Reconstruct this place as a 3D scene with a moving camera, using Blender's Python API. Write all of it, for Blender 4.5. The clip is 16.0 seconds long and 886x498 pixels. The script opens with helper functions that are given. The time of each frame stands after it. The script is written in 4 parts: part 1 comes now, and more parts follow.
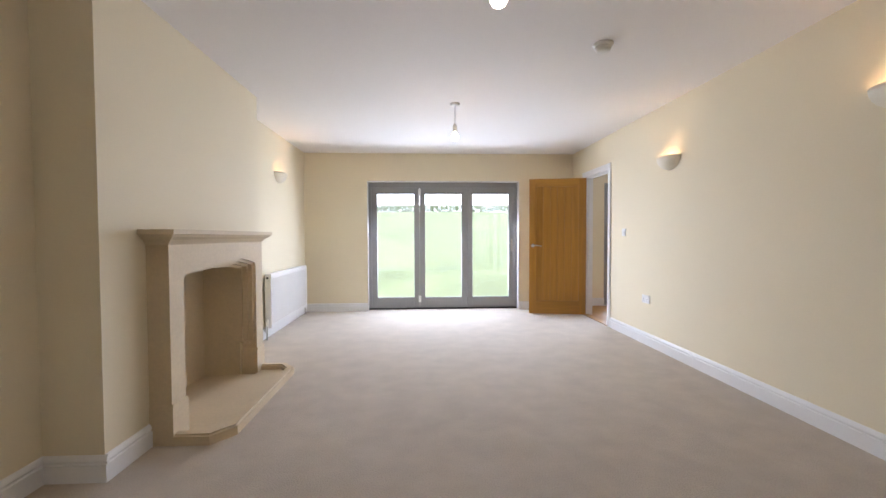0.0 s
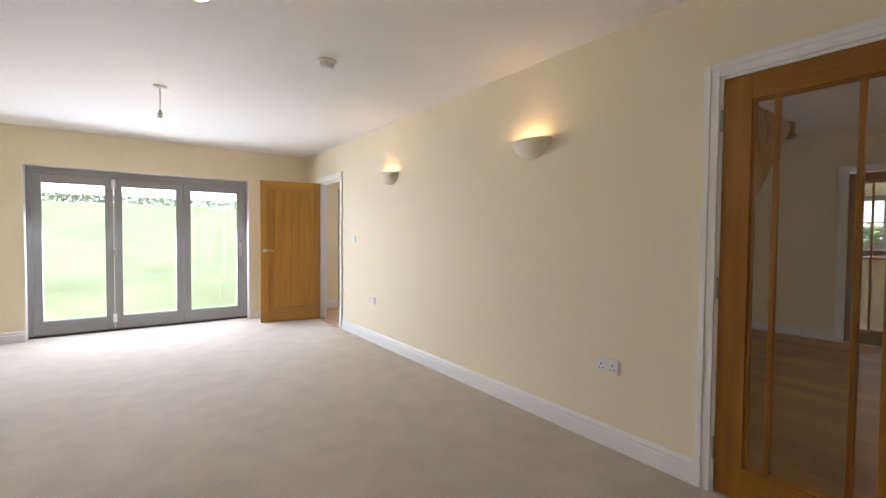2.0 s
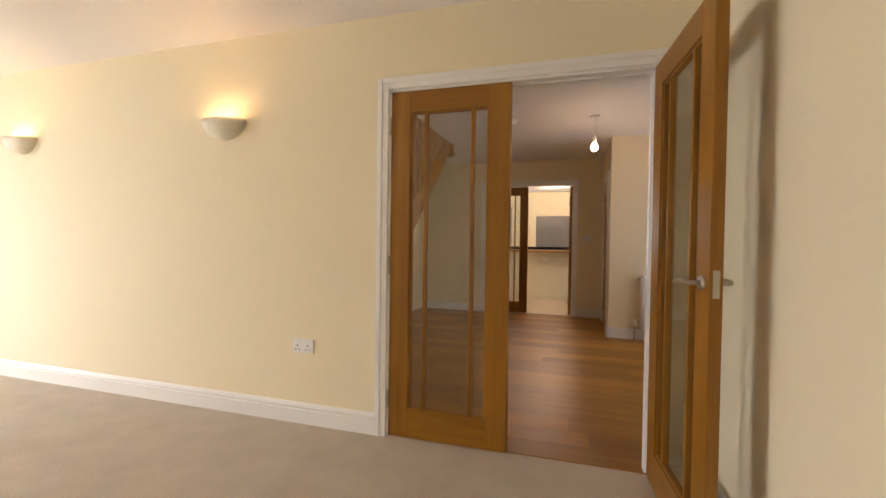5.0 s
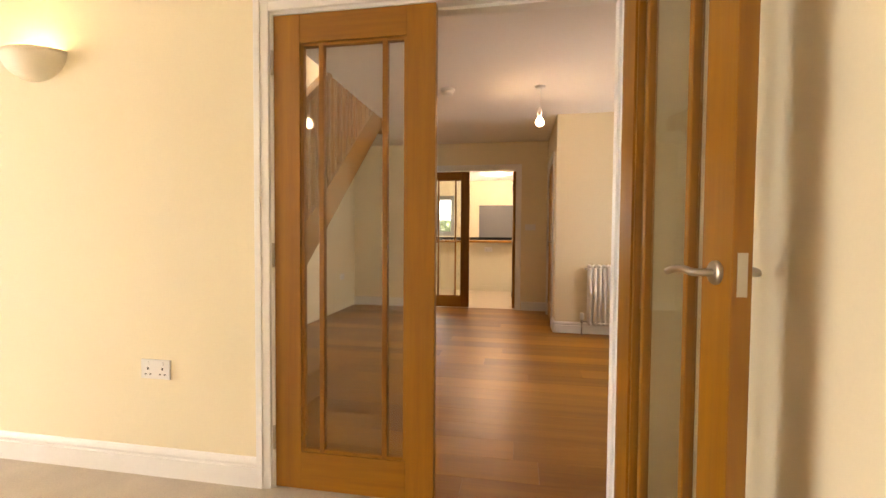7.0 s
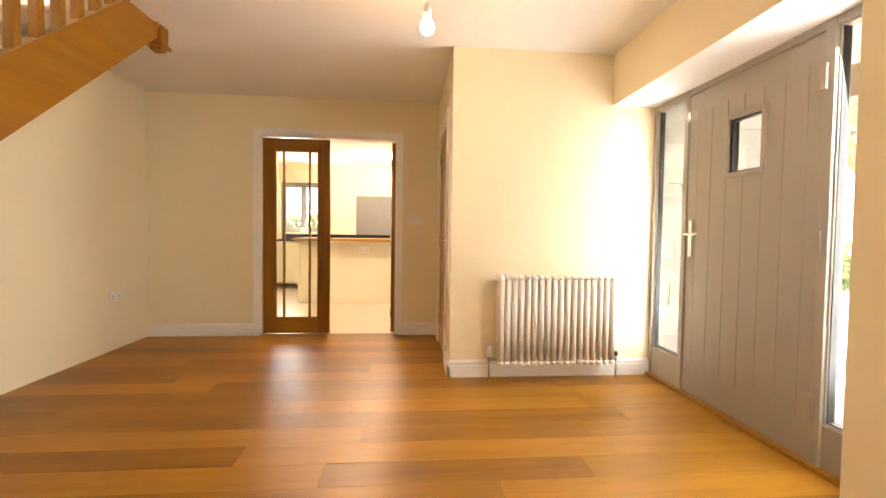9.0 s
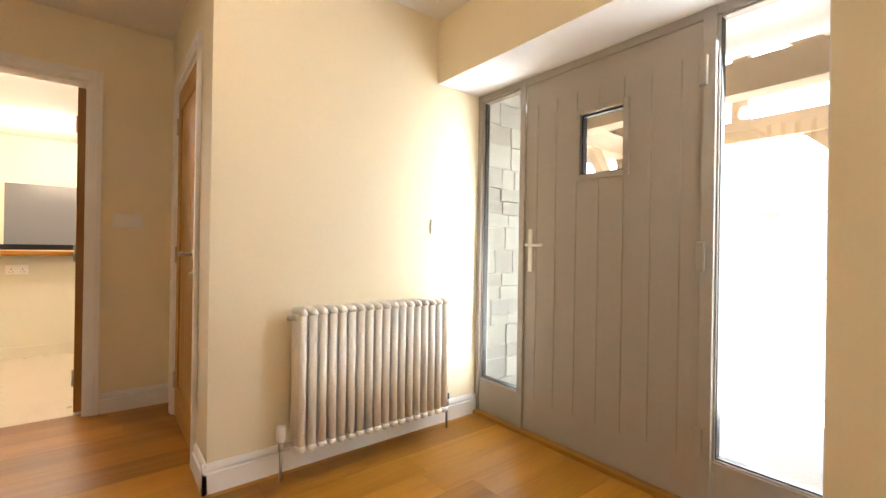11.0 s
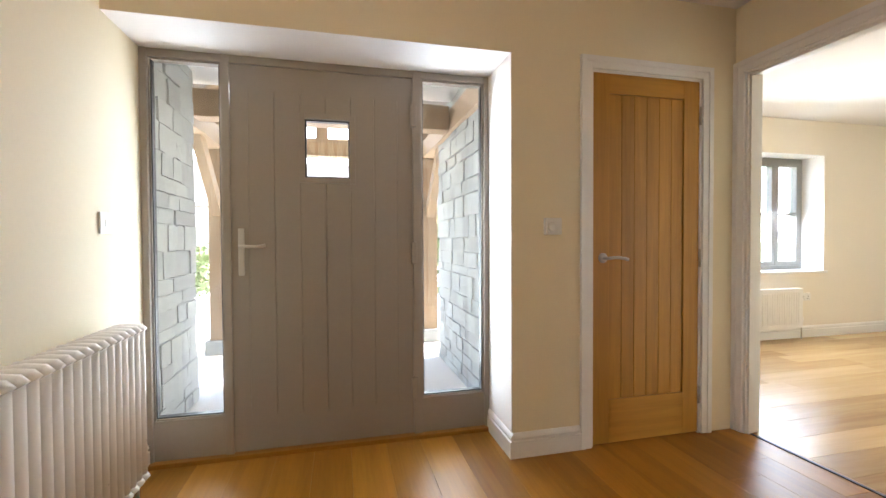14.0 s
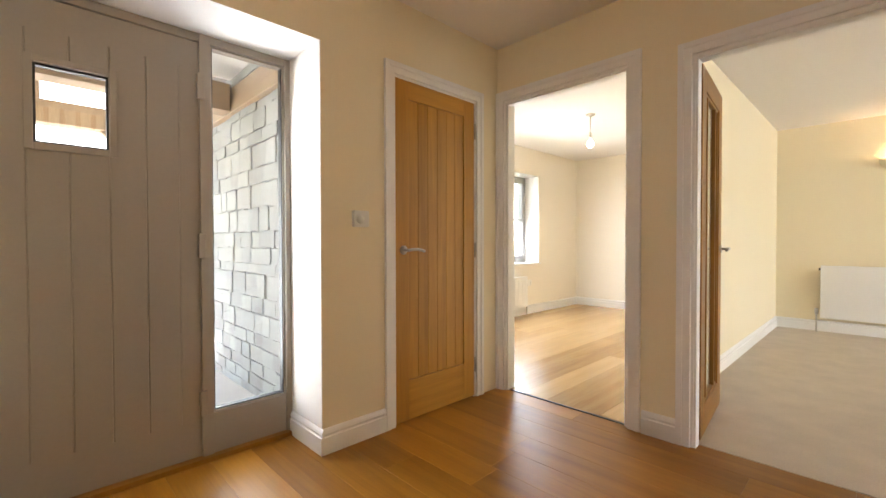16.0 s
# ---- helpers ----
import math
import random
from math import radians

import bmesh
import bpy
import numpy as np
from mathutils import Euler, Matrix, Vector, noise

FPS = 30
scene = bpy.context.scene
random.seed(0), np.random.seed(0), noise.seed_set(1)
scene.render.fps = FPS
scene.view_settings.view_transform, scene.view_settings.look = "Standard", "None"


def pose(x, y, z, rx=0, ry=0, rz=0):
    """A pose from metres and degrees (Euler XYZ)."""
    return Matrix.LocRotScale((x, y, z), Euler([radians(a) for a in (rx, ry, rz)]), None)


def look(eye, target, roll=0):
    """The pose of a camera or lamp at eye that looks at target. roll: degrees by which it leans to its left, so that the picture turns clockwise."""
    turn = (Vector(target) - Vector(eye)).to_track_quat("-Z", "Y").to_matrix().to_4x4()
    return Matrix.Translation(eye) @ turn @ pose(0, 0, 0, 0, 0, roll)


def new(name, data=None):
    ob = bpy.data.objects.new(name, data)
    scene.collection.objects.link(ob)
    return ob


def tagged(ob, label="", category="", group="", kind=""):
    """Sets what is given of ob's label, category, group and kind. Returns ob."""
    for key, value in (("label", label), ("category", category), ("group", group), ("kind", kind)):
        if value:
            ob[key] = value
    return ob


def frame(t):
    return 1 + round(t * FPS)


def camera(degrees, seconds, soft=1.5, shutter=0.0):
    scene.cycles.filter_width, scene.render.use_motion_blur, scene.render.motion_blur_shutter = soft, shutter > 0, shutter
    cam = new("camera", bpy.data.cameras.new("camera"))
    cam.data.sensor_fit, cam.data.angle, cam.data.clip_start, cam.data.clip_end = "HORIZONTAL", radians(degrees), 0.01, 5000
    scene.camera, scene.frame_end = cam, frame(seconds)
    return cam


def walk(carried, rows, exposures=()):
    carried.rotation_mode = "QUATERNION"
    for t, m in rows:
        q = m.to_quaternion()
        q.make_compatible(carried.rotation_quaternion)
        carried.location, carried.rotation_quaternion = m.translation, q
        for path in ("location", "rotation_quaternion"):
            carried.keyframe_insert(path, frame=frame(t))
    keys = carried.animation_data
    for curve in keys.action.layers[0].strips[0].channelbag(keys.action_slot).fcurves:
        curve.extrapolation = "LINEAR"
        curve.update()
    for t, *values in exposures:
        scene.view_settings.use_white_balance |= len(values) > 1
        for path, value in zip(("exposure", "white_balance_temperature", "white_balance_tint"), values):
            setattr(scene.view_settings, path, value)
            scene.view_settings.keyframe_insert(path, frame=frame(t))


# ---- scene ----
cam = camera(92.3, 16.0)
PATH = [
    (0, (0.469, 0.089, 1.142), (0.568, 2.086, 1.082), -0.2),
    (0.5, (0.456, 0.06, 1.189), (0.711, 2.043, 1.126), -0.0),
    (1, (0.447, 0.051, 1.21), (1.07, 1.951, 1.144), 0.0),
    (1.5, (0.535, 0.033, 1.229), (1.465, 1.802, 1.164), 0.2),
    (2, (0.564, 0.047, 1.223), (1.756, 1.652, 1.162), 0.5),
    (2.5, (0.547, 0.054, 1.206), (1.962, 1.467, 1.159), 0.8),
    (3, (0.569, 0.003, 1.183), (2.156, 1.218, 1.148), 0.8),
    (3.5, (0.572, -0.048, 1.168), (2.275, 1.0, 1.138), 0.7),
    (4, (0.56, -0.091, 1.146), (2.358, 0.783, 1.12), 0.6),
    (4.5, (0.56, -0.101, 1.137), (2.425, 0.621, 1.103), 0.7),
    (5, (0.583, -0.115, 1.128), (2.496, 0.47, 1.091), 0.8),
    (7.5, (1.603, -0.104, 1.074), (3.580, 0.190, 0.996), 0.3),
    (8, (2.108, -0.112, 1.089), (4.094, 0.109, 1.002), 0.3),
    (8.5, (2.537, -0.128, 1.112), (4.533, -0.055, 1.024), 0.5),
    (9, (2.954, -0.204, 1.051), (4.946, -0.379, 0.982), 0.8),
    (9.5, (3.301, -0.254, 1.036), (5.245, -0.721, 0.987), 1.0),
    (12, (4.441, -0.04, 1.071), (5.505, -1.734, 1.074), 0.2),
    (12.5, (4.658, 0.07, 1.093), (5.356, -1.805, 1.08), -0.2),
    (13, (4.866, 0.19, 1.088), (5.135, -1.792, 1.062), -0.3),
    (13.5, (5.011, 0.249, 1.083), (4.93, -1.75, 1.058), -0.4),
    (14, (5.125, 0.253, 1.099), (4.656, -1.691, 1.058), -0.3),
    (14.5, (5.19, 0.247, 1.091), (4.39, -1.585, 1.053), -0.3),
    (15, (5.238, 0.201, 1.078), (4.164, -1.487, 1.045), -0.2),
    (15.5, (5.273, 0.183, 1.068), (4.015, -1.372, 1.033), -0.1),
    (16, (5.319, 0.171, 1.045), (3.923, -1.261, 1.013), -0.1),
]

EXPOSURES = [(0, 1.66, 5950, 26), (2.0, 1.75, 6150, 24), (4.0, 2.15, 7000, 26), (5.2, 2.45, 7300, 26), (7.3, 3.22, 8300, 26), (8.5, 3.78, 8200, 23),
             (9.7, 3.92, 7600, 20), (11.8, 3.08, 6700, 18), (12.5, 2.87, 6500, 19), (14, 2.92, 6300, 18), (16, 3.05, 6800, 19)]
walk(cam, [(t, look(e, g, r)) for t, e, g, r in PATH], EXPOSURES)

# ---- plan, metres ----
LW, LE, LS, LN = -1.30, 2.82, -0.72, 6.63      # living room
CBX, CB0, CB1 = -1.02, 2.13, 4.06              # chimney breast
HW, HS, HE, HN = 2.92, -1.735, 7.385, 2.33      # hall
NX, NY = 6.05, -0.535                          # nook corner
CEIL = 2.405
FDY = -2.07                                    # front door plane
AS, AW = -3.40, -1.31                          # study

# ---- world and sun ----
world = bpy.data.worlds.new("sky")
scene.world = world
world.use_nodes = True
wn = world.node_tree.nodes
sky = wn.new("ShaderNodeTexSky")
sky.sky_type, sky.sun_disc = "NISHITA", False
sky.sun_elevation, sky.sun_rotation = radians(42), radians(258)
sky.dust_density = 1.0
world.node_tree.links.new(sky.outputs[0], wn["Background"].inputs[0])
wn["Background"].inputs[1].default_value = 0.15


def lamp(name, kind, at, energy, colour=(1, 1, 1), **more):
    data = bpy.data.lights.new(name, kind)
    data.energy, data.color = energy, colour
    ob = new(name, data)
    ob.matrix_world = at
    for key, value in more.items():
        if key == "size":
            data.size = value
        if key == "size_y":
            data.shape, data.size_y = "RECTANGLE", value
        if key == "radius":
            data.shadow_soft_size = value
        if key == "angle":
            data.angle = radians(value)
    return ob


lamp("sun", "SUN", look((-14, -3, 13), (0, 0, 0)), 5.0, (1, 0.96, 0.9), angle=6)
DAY = (0.80, 0.92, 1.0)
lamp("bifold_daylight", "AREA", look((0.8, 6.86, 1.05), (0.8, 4.6, 0.0)), 36, DAY, size=2.2, size_y=1.8)
lamp("sidelight_daylight_e", "AREA", look((5.74, -2.2, 1.1), (5.4, 0, 0.7)), 2.3, DAY, size=0.3, size_y=1.6)
lamp("sidelight_daylight_w", "AREA", look((4.52, -2.2, 1.1), (4.8, 0, 0.7)), 2.3, DAY, size=0.3, size_y=1.6)
lamp("study_daylight", "AREA", look((0.7, -3.72, 1.4), (1.0, -2.0, 0.1)), 17, DAY, size=1.5, size_y=1.2)
lamp("kitchen_daylight", "AREA", look((11.55, 2.15, 1.5), (8, 0, 0.8)), 4.0, DAY, size=0.9, size_y=0.9)
lamp("passage_daylight", "AREA", look((4.0, 7.05, 1.1), (3.6, 4, 0.6)), 18, DAY, size=1.0, size_y=1.7)
WARM = (1.0, 0.66, 0.33)

# ---- materials ----


def material(name, colour, rough=0.5, metal=0.0):
    m = bpy.data.materials.new(name)
    m.use_nodes = True
    b = m.node_tree.nodes["Principled BSDF"]
    b.inputs["Base Color"].default_value = (*colour, 1)
    b.inputs["Roughness"].default_value, b.inputs["Metallic"].default_value = rough, metal
    return m, m.node_tree.nodes, m.node_tree.links, b


def grainy(name, colour, rough=0.5, scale=40.0, spread=0.06, bump=0.1, big=1.3, metal=0.0, stretch=(1, 1, 1), depth=0.003, rnd=0.0, coat=0.0):
    """A surface with variation at two scales, a fine relief and, where rnd is given, a tone of its own for each piece."""
    m, n, l, b = material(name, colour, rough, metal)
    co = n.new("ShaderNodeTexCoord")
    mp = n.new("ShaderNodeMapping")
    mp.inputs["Scale"].default_value = stretch
    l.new(co.outputs["Object"], mp.inputs[0])
    fine, wide = n.new("ShaderNodeTexNoise"), n.new("ShaderNodeTexNoise")
    fine.inputs["Scale"].default_value, wide.inputs["Scale"].default_value = scale, big
    fine.inputs["Detail"].default_value, wide.inputs["Detail"].default_value = 6, 3
    l.new(mp.outputs[0], fine.inputs[0])
    l.new(mp.outputs[0], wide.inputs[0])
    add = n.new("ShaderNodeMath")
    add.operation = "ADD"
    l.new(fine.outputs[0], add.inputs[0])
    l.new(wide.outputs[0], add.inputs[1])
    last = add
    if rnd:
        info = n.new("ShaderNodeObjectInfo")
        mul = n.new("ShaderNodeMath")
        mul.operation = "MULTIPLY_ADD"
        mul.inputs[1].default_value = rnd
        l.new(info.outputs["Random"], mul.inputs[0])
        l.new(add.outputs[0], mul.inputs[2])
        last = mul
        off = n.new("ShaderNodeVectorMath")
        off.operation = "SCALE"
        off.inputs[0].default_value = (7, 3, 5)
        l.new(info.outputs["Random"], off.inputs[3])
        l.new(off.outputs[0], mp.inputs["Location"])
    span = n.new("ShaderNodeMapRange")
    span.inputs[1].default_value, span.inputs[2].default_value = 0.6, 1.4 + rnd
    span.inputs[3].default_value, span.inputs[4].default_value = 1 - spread, 1 + spread
    l.new(last.outputs[0], span.inputs[0])
    mix = n.new("ShaderNodeVectorMath")
    mix.operation = "SCALE"
    mix.inputs[0].default_value = colour
    l.new(span.outputs[0], mix.inputs[3])
    l.new(mix.outputs[0], b.inputs["Base Color"])
    r = n.new("ShaderNodeMapRange")
    r.inputs[3].default_value, r.inputs[4].default_value = max(0.02, rough - 0.07), min(1, rough + 0.07)
    l.new(fine.outputs[0], r.inputs[0])
    l.new(r.outputs[0], b.inputs["Roughness"])
    if bump:
        bp = n.new("ShaderNodeBump")
        bp.inputs["Strength"].default_value, bp.inputs["Distance"].default_value = bump, depth
        l.new(fine.outputs[0], bp.inputs["Height"])
        l.new(bp.outputs[0], b.inputs["Normal"])
    if coat:
        b.inputs["Coat Weight"].default_value, b.inputs["Coat Roughness"].default_value = coat, 0.15
    return m


def oak(name, dark, light, rough, along, rnd=0.5, gloss=0.5):
    """Oak with grain along one axis (0 x, 1 y, 2 z) and a tone of its own for each piece."""
    m, n, l, b = material(name, light, rough)
    co, mp, info = n.new("ShaderNodeTexCoord"), n.new("ShaderNodeMapping"), n.new("ShaderNodeObjectInfo")
    b.inputs["Specular IOR Level"].default_value = gloss
    s = [16.0, 16.0, 16.0]
    s[along] = 0.9
    mp.inputs["Scale"].default_value = s
    l.new(co.outputs["Object"], mp.inputs[0])
    off = n.new("ShaderNodeVectorMath")
    off.operation = "SCALE"
    off.inputs[0].default_value = (31, 17, 23)
    l.new(info.outputs["Random"], off.inputs[3])
    l.new(off.outputs[0], mp.inputs["Location"])
    g, f = n.new("ShaderNodeTexNoise"), n.new("ShaderNodeTexNoise")
    g.inputs["Scale"].default_value, g.inputs["Detail"].default_value, g.inputs["Distortion"].default_value = 1.0, 5, 0.6
    f.inputs["Scale"].default_value, f.inputs["Detail"].default_value = 5.5, 4
    l.new(mp.outputs[0], g.inputs[0])
    l.new(mp.outputs[0], f.inputs[0])
    a = n.new("ShaderNodeMath")
    a.operation = "MULTIPLY_ADD"
    a.inputs[1].default_value = 0.45
    l.new(f.outputs[0], a.inputs[0])
    l.new(g.outputs[0], a.inputs[2])
    c = n.new("ShaderNodeMath")
    c.operation = "MULTIPLY_ADD"
    c.inputs[1].default_value = rnd
    l.new(info.outputs["Random"], c.inputs[0])
    l.new(a.outputs[0], c.inputs[2])
    span = n.new("ShaderNodeMapRange")
    span.inputs[1].default_value, span.inputs[2].default_value = 0.4, 1.0 + rnd
    l.new(c.outputs[0], span.inputs[0])
    ramp = n.new("ShaderNodeValToRGB")
    ramp.color_ramp.elements[0].color, ramp.color_ramp.elements[1].color = (*dark, 1), (*light, 1)
    l.new(span.outputs[0], ramp.inputs[0])
    l.new(ramp.outputs[0], b.inputs["Base Color"])
    bp = n.new("ShaderNodeBump")
    bp.inputs["Strength"].default_value, bp.inputs["Distance"].default_value = 0.12, 0.002
    l.new(f.outputs[0], bp.inputs["Height"])
    l.new(bp.outputs[0], b.inputs["Normal"])
    return m


def glow(name, colour, strength):
    m, n, l, b = material(name, colour, 0.3)
    b.inputs["Emission Color"].default_value, b.inputs["Emission Strength"].default_value = (*colour, 1), strength
    return m


CREAM = grainy("cream_wall_paint", (0.82, 0.728, 0.53), 0.75, 90, 0.02, 0.06, 0.8)
# study walls: the same cream, with the window's daylight put into the colour
CREAM_LIT = grainy("daylit_cream_paint", (0.82, 0.765, 0.665), 0.75, 90, 0.02, 0.06, 0.8)
WHITE = grainy("white_ceiling_paint", (0.82, 0.79, 0.76), 0.8, 70, 0.02, 0.05, 0.7)
GLOSS = grainy("white_satin_paint", (0.82, 0.81, 0.79), 0.35, 60, 0.02, 0.03, 2.0)
CARPET = grainy("beige_pile_carpet", (0.54, 0.47, 0.385), 0.95, 130, 0.13, 0.9, 5.0, depth=0.006)
STONE = grainy("limestone", (0.64, 0.52, 0.34), 0.7, 55, 0.08, 0.12, 3.0)
RUBBLE = grainy("rubble_stone", (0.36, 0.37, 0.355), 0.85, 22, 0.32, 0.6, 4.0, depth=0.01, rnd=0.9)
MORTAR = grainy("lime_mortar", (0.50, 0.495, 0.48), 0.9, 60, 0.12, 0.5, 3.0)
GREY = grainy("grey_door_paint", (0.34, 0.30, 0.25), 0.42, 80, 0.03, 0.05, 2.0)
GREYF = grainy("grey_frame_paint", (0.30, 0.30, 0.29), 0.45, 80, 0.03, 0.05, 2.0)
OAKF = oak("oak_floor", (0.185, 0.068, 0.005), (0.47, 0.212, 0.022), 0.38, 1, 0.7, 0.34)
# study boards: the hall's oak, paled in colour for the window light on them
OAKS = oak("lit_oak_floor", (0.25, 0.13, 0.04), (0.55, 0.36, 0.16), 0.27, 1, 0.85)
OAKV = oak("oak_upright", (0.24, 0.096, 0.009), (0.44, 0.203, 0.024), 0.42, 2, 0.25)
OAKDV = oak("deep_oak_upright", (0.18, 0.065, 0.005), (0.355, 0.15, 0.010), 0.38, 2, 0.25)
OAKDX = oak("deep_oak_crosswise", (0.18, 0.065, 0.005), (0.355, 0.15, 0.010), 0.38, 0, 0.25)
# boarded doors: upright and crosswise oak lightened in colour to suggest daylight
OAKBV = oak("daylit_oak_upright", (0.27, 0.118, 0.012), (0.55, 0.272, 0.036), 0.4, 2, 0.3)
OAKBX = oak("daylit_oak_crosswise", (0.27, 0.118, 0.012), (0.55, 0.272, 0.036), 0.4, 0, 0.3)
OAKX = oak("oak_crosswise", (0.24, 0.096, 0.009), (0.44, 0.203, 0.024), 0.42, 0, 0.25)
OAKY = oak("oak_lengthwise", (0.24, 0.096, 0.009), (0.44, 0.203, 0.024), 0.42, 1, 0.25)
BEAM = oak("green_oak", (0.22, 0.14, 0.08), (0.42, 0.30, 0.19), 0.7, 2, 0.4)
POLISH = material("bright_nickel", (0.66, 0.64, 0.60), 0.3, 1.0)[0]
CHROME = material("satin_nickel", (0.50, 0.47, 0.42), 0.3, 1.0)[0]
DARK = grainy("black_rubber", (0.02, 0.02, 0.02), 0.5, 60, 0.1, 0.05)
PLASTIC = grainy("white_plastic", (0.80, 0.79, 0.76), 0.35, 50, 0.015, 0.02)
ENAMEL = grainy("white_enamel", (0.84, 0.815, 0.76), 0.3, 40, 0.015, 0.02)
PLASTER = grainy("cream_plaster", (0.80, 0.73, 0.58), 0.6, 60, 0.03, 0.05)
LAWN = grainy("lawn", (0.19, 0.235, 0.11), 0.9, 60, 0.4, 0.8, 0.8, depth=0.02)
GRAVEL = grainy("pale_gravel", (0.64, 0.61, 0.56), 0.95, 45, 0.25, 0.7, 0.5, depth=0.01)
LEAF = grainy("hedge_leaf", (0.14, 0.19, 0.07), 0.6, 20, 0.4, 0.2, 3.0)
RENDERW = grainy("pale_render", (0.60, 0.56, 0.48), 0.85, 20, 0.08, 0.2, 0.6)
ROOFT = grainy("roof_tile", (0.22, 0.19, 0.17), 0.8, 14, 0.2, 0.4, 1.0)
TILE = grainy("pale_floor_tile", (0.62, 0.54, 0.42), 0.3, 12, 0.05, 0.04, 2.0)
SPLASH = grainy("grey_splashback", (0.20, 0.20, 0.205), 0.16, 40, 0.03, 0.0)
CUPB = grainy("cream_cabinet", (0.70, 0.66, 0.52), 0.4, 30, 0.02, 0.02)
BLACK = grainy("black_granite", (0.02, 0.02, 0.022), 0.15, 120, 0.3, 0.0)
BULB = glow("lit_bulb", (1.0, 0.80, 0.52), 6.0)


def make_glass(name, tint):
    m = bpy.data.materials.new(name)
    m.use_nodes = True
    n, l = m.node_tree.nodes, m.node_tree.links
    n.clear()
    out, mx = n.new("ShaderNodeOutputMaterial"), n.new("ShaderNodeMixShader")
    tr, gl, lw = n.new("ShaderNodeBsdfTransparent"), n.new("ShaderNodeBsdfGlossy"), n.new("ShaderNodeLayerWeight")
    tr.inputs[0].default_value, gl.inputs["Roughness"].default_value = (*tint, 1), 0.01
    pw, mr = n.new("ShaderNodeMath"), n.new("ShaderNodeMapRange")
    pw.operation, pw.inputs[1].default_value = "POWER", 4.0
    lw.inputs[0].default_value = 0.5
    mr.inputs[3].default_value, mr.inputs[4].default_value = 0.065, 0.55
    l.new(lw.outputs["Facing"], pw.inputs[0])
    l.new(pw.outputs[0], mr.inputs[0])
    l.new(mr.outputs[0], mx.inputs[0])
    l.new(tr.outputs[0], mx.inputs[1])
    l.new(gl.outputs[0], mx.inputs[2])
    l.new(mx.outputs[0], out.inputs[0])
    return m


GLASS = make_glass("clear_glass", (0.95, 0.97, 0.96))

# ---- mesh helpers ----


def mesh(bm, name, mat, smooth=False):
    me = bpy.data.meshes.new(name)
    bmesh.ops.recalc_face_normals(bm, faces=bm.faces)
    bm.to_mesh(me)
    bm.free()
    me.materials.append(mat)
    if smooth:
        for p in me.polygons:
            p.use_smooth = True
    return me


def box(bm, x0, x1, y0, y1, z0, z1, bevel=0.0):
    r = bmesh.ops.create_cube(bm, size=1)
    vs = r["verts"]
    for v in vs:
        v.co = Vector(((x0 + x1) / 2 + v.co.x * (x1 - x0), (y0 + y1) / 2 + v.co.y * (y1 - y0), (z0 + z1) / 2 + v.co.z * (z1 - z0)))
    if bevel:
        es = list({e for v in vs for e in v.link_edges})
        bmesh.ops.bevel(bm, geom=es, offset=bevel, segments=2, affect="EDGES", profile=0.6)
    return bm


def boxes(*rows, bevel=0.0):
    bm = bmesh.new()
    for r in rows:
        box(bm, *r, bevel=bevel)
    return bm


def lathe(bm, profile, steps=24, at=(0, 0, 0), turn=None, arc=2 * math.pi):
    """Turns (radius, height) pairs round the z axis."""
    m = Matrix.Translation(at) @ (turn or Matrix.Identity(4))
    full = arc > 6.28
    rings = []
    for r, z in profile:
        rings.append([bm.verts.new(m @ Vector((r * math.cos(arc * i / steps), r * math.sin(arc * i / steps), z))) for i in range(steps if full else steps + 1)])
    for a, b in zip(rings, rings[1:]):
        for i in range(steps):
            j = (i + 1) % len(a)
            bm.faces.new((a[i], a[j], b[j], b[i]))
    for ring, keep in ((rings[0], profile[0][0] > 1e-4), (rings[-1], profile[-1][0] > 1e-4)):
        if keep and full:
            bm.faces.new(ring)
    bmesh.ops.remove_doubles(bm, verts=bm.verts[:], dist=1e-5)
    return bm


def tube(bm, points, radius, steps=10):
    """A round bar along points."""
    pts = [Vector(p) for p in points]
    rings = []
    for i, p in enumerate(pts):
        d = (pts[min(i + 1, len(pts) - 1)] - pts[max(i - 1, 0)]).normalized()
        u = d.orthogonal().normalized() if abs(d.z) > 0.9 else d.cross(Vector((0, 0, 1))).normalized()
        w = d.cross(u)
        rings.append([bm.verts.new(p + radius * (math.cos(2 * math.pi * k / steps) * u + math.sin(2 * math.pi * k / steps) * w)) for k in range(steps)])
    for a, b in zip(rings, rings[1:]):
        for k in range(steps):
            bm.faces.new((a[k], a[(k + 1) % steps], b[(k + 1) % steps], b[k]))
    bm.faces.new(rings[0])
    bm.faces.new(rings[-1])
    return bm


def prism(bm, outline, z0, z1, to=lambda a, b, c: (a, b, c)):
    """An outline in a, b pulled from z0 to z1; to() turns the three into x, y, z."""
    lo = [bm.verts.new(to(a, b, z0)) for a, b in outline]
    hi = [bm.verts.new(to(a, b, z1)) for a, b in outline]
    bm.faces.new(lo)
    bm.faces.new(hi)
    for i in range(len(outline)):
        j = (i + 1) % len(outline)
        bm.faces.new((lo[i], lo[j], hi[j], hi[i]))
    return bm


def part(name, bm, mat, parent, label="", smooth=False):
    ob = new(name, mesh(bm, name, mat, smooth))
    ob.parent = parent
    if label:
        tagged(ob, label)
    return ob


def solid(name, bm, mat, label, category, kind="", group="", at=None, smooth=False):
    ob = new(name, mesh(bm, name, mat, smooth))
    if at is not None:
        ob.matrix_world = at
    return tagged(ob, label, category, group, kind)


def thing(name, at, label, category, group="", kind=""):
    ob = new(name)
    ob.matrix_world = at
    return tagged(ob, label, category, group, kind)


# ---- walls ----


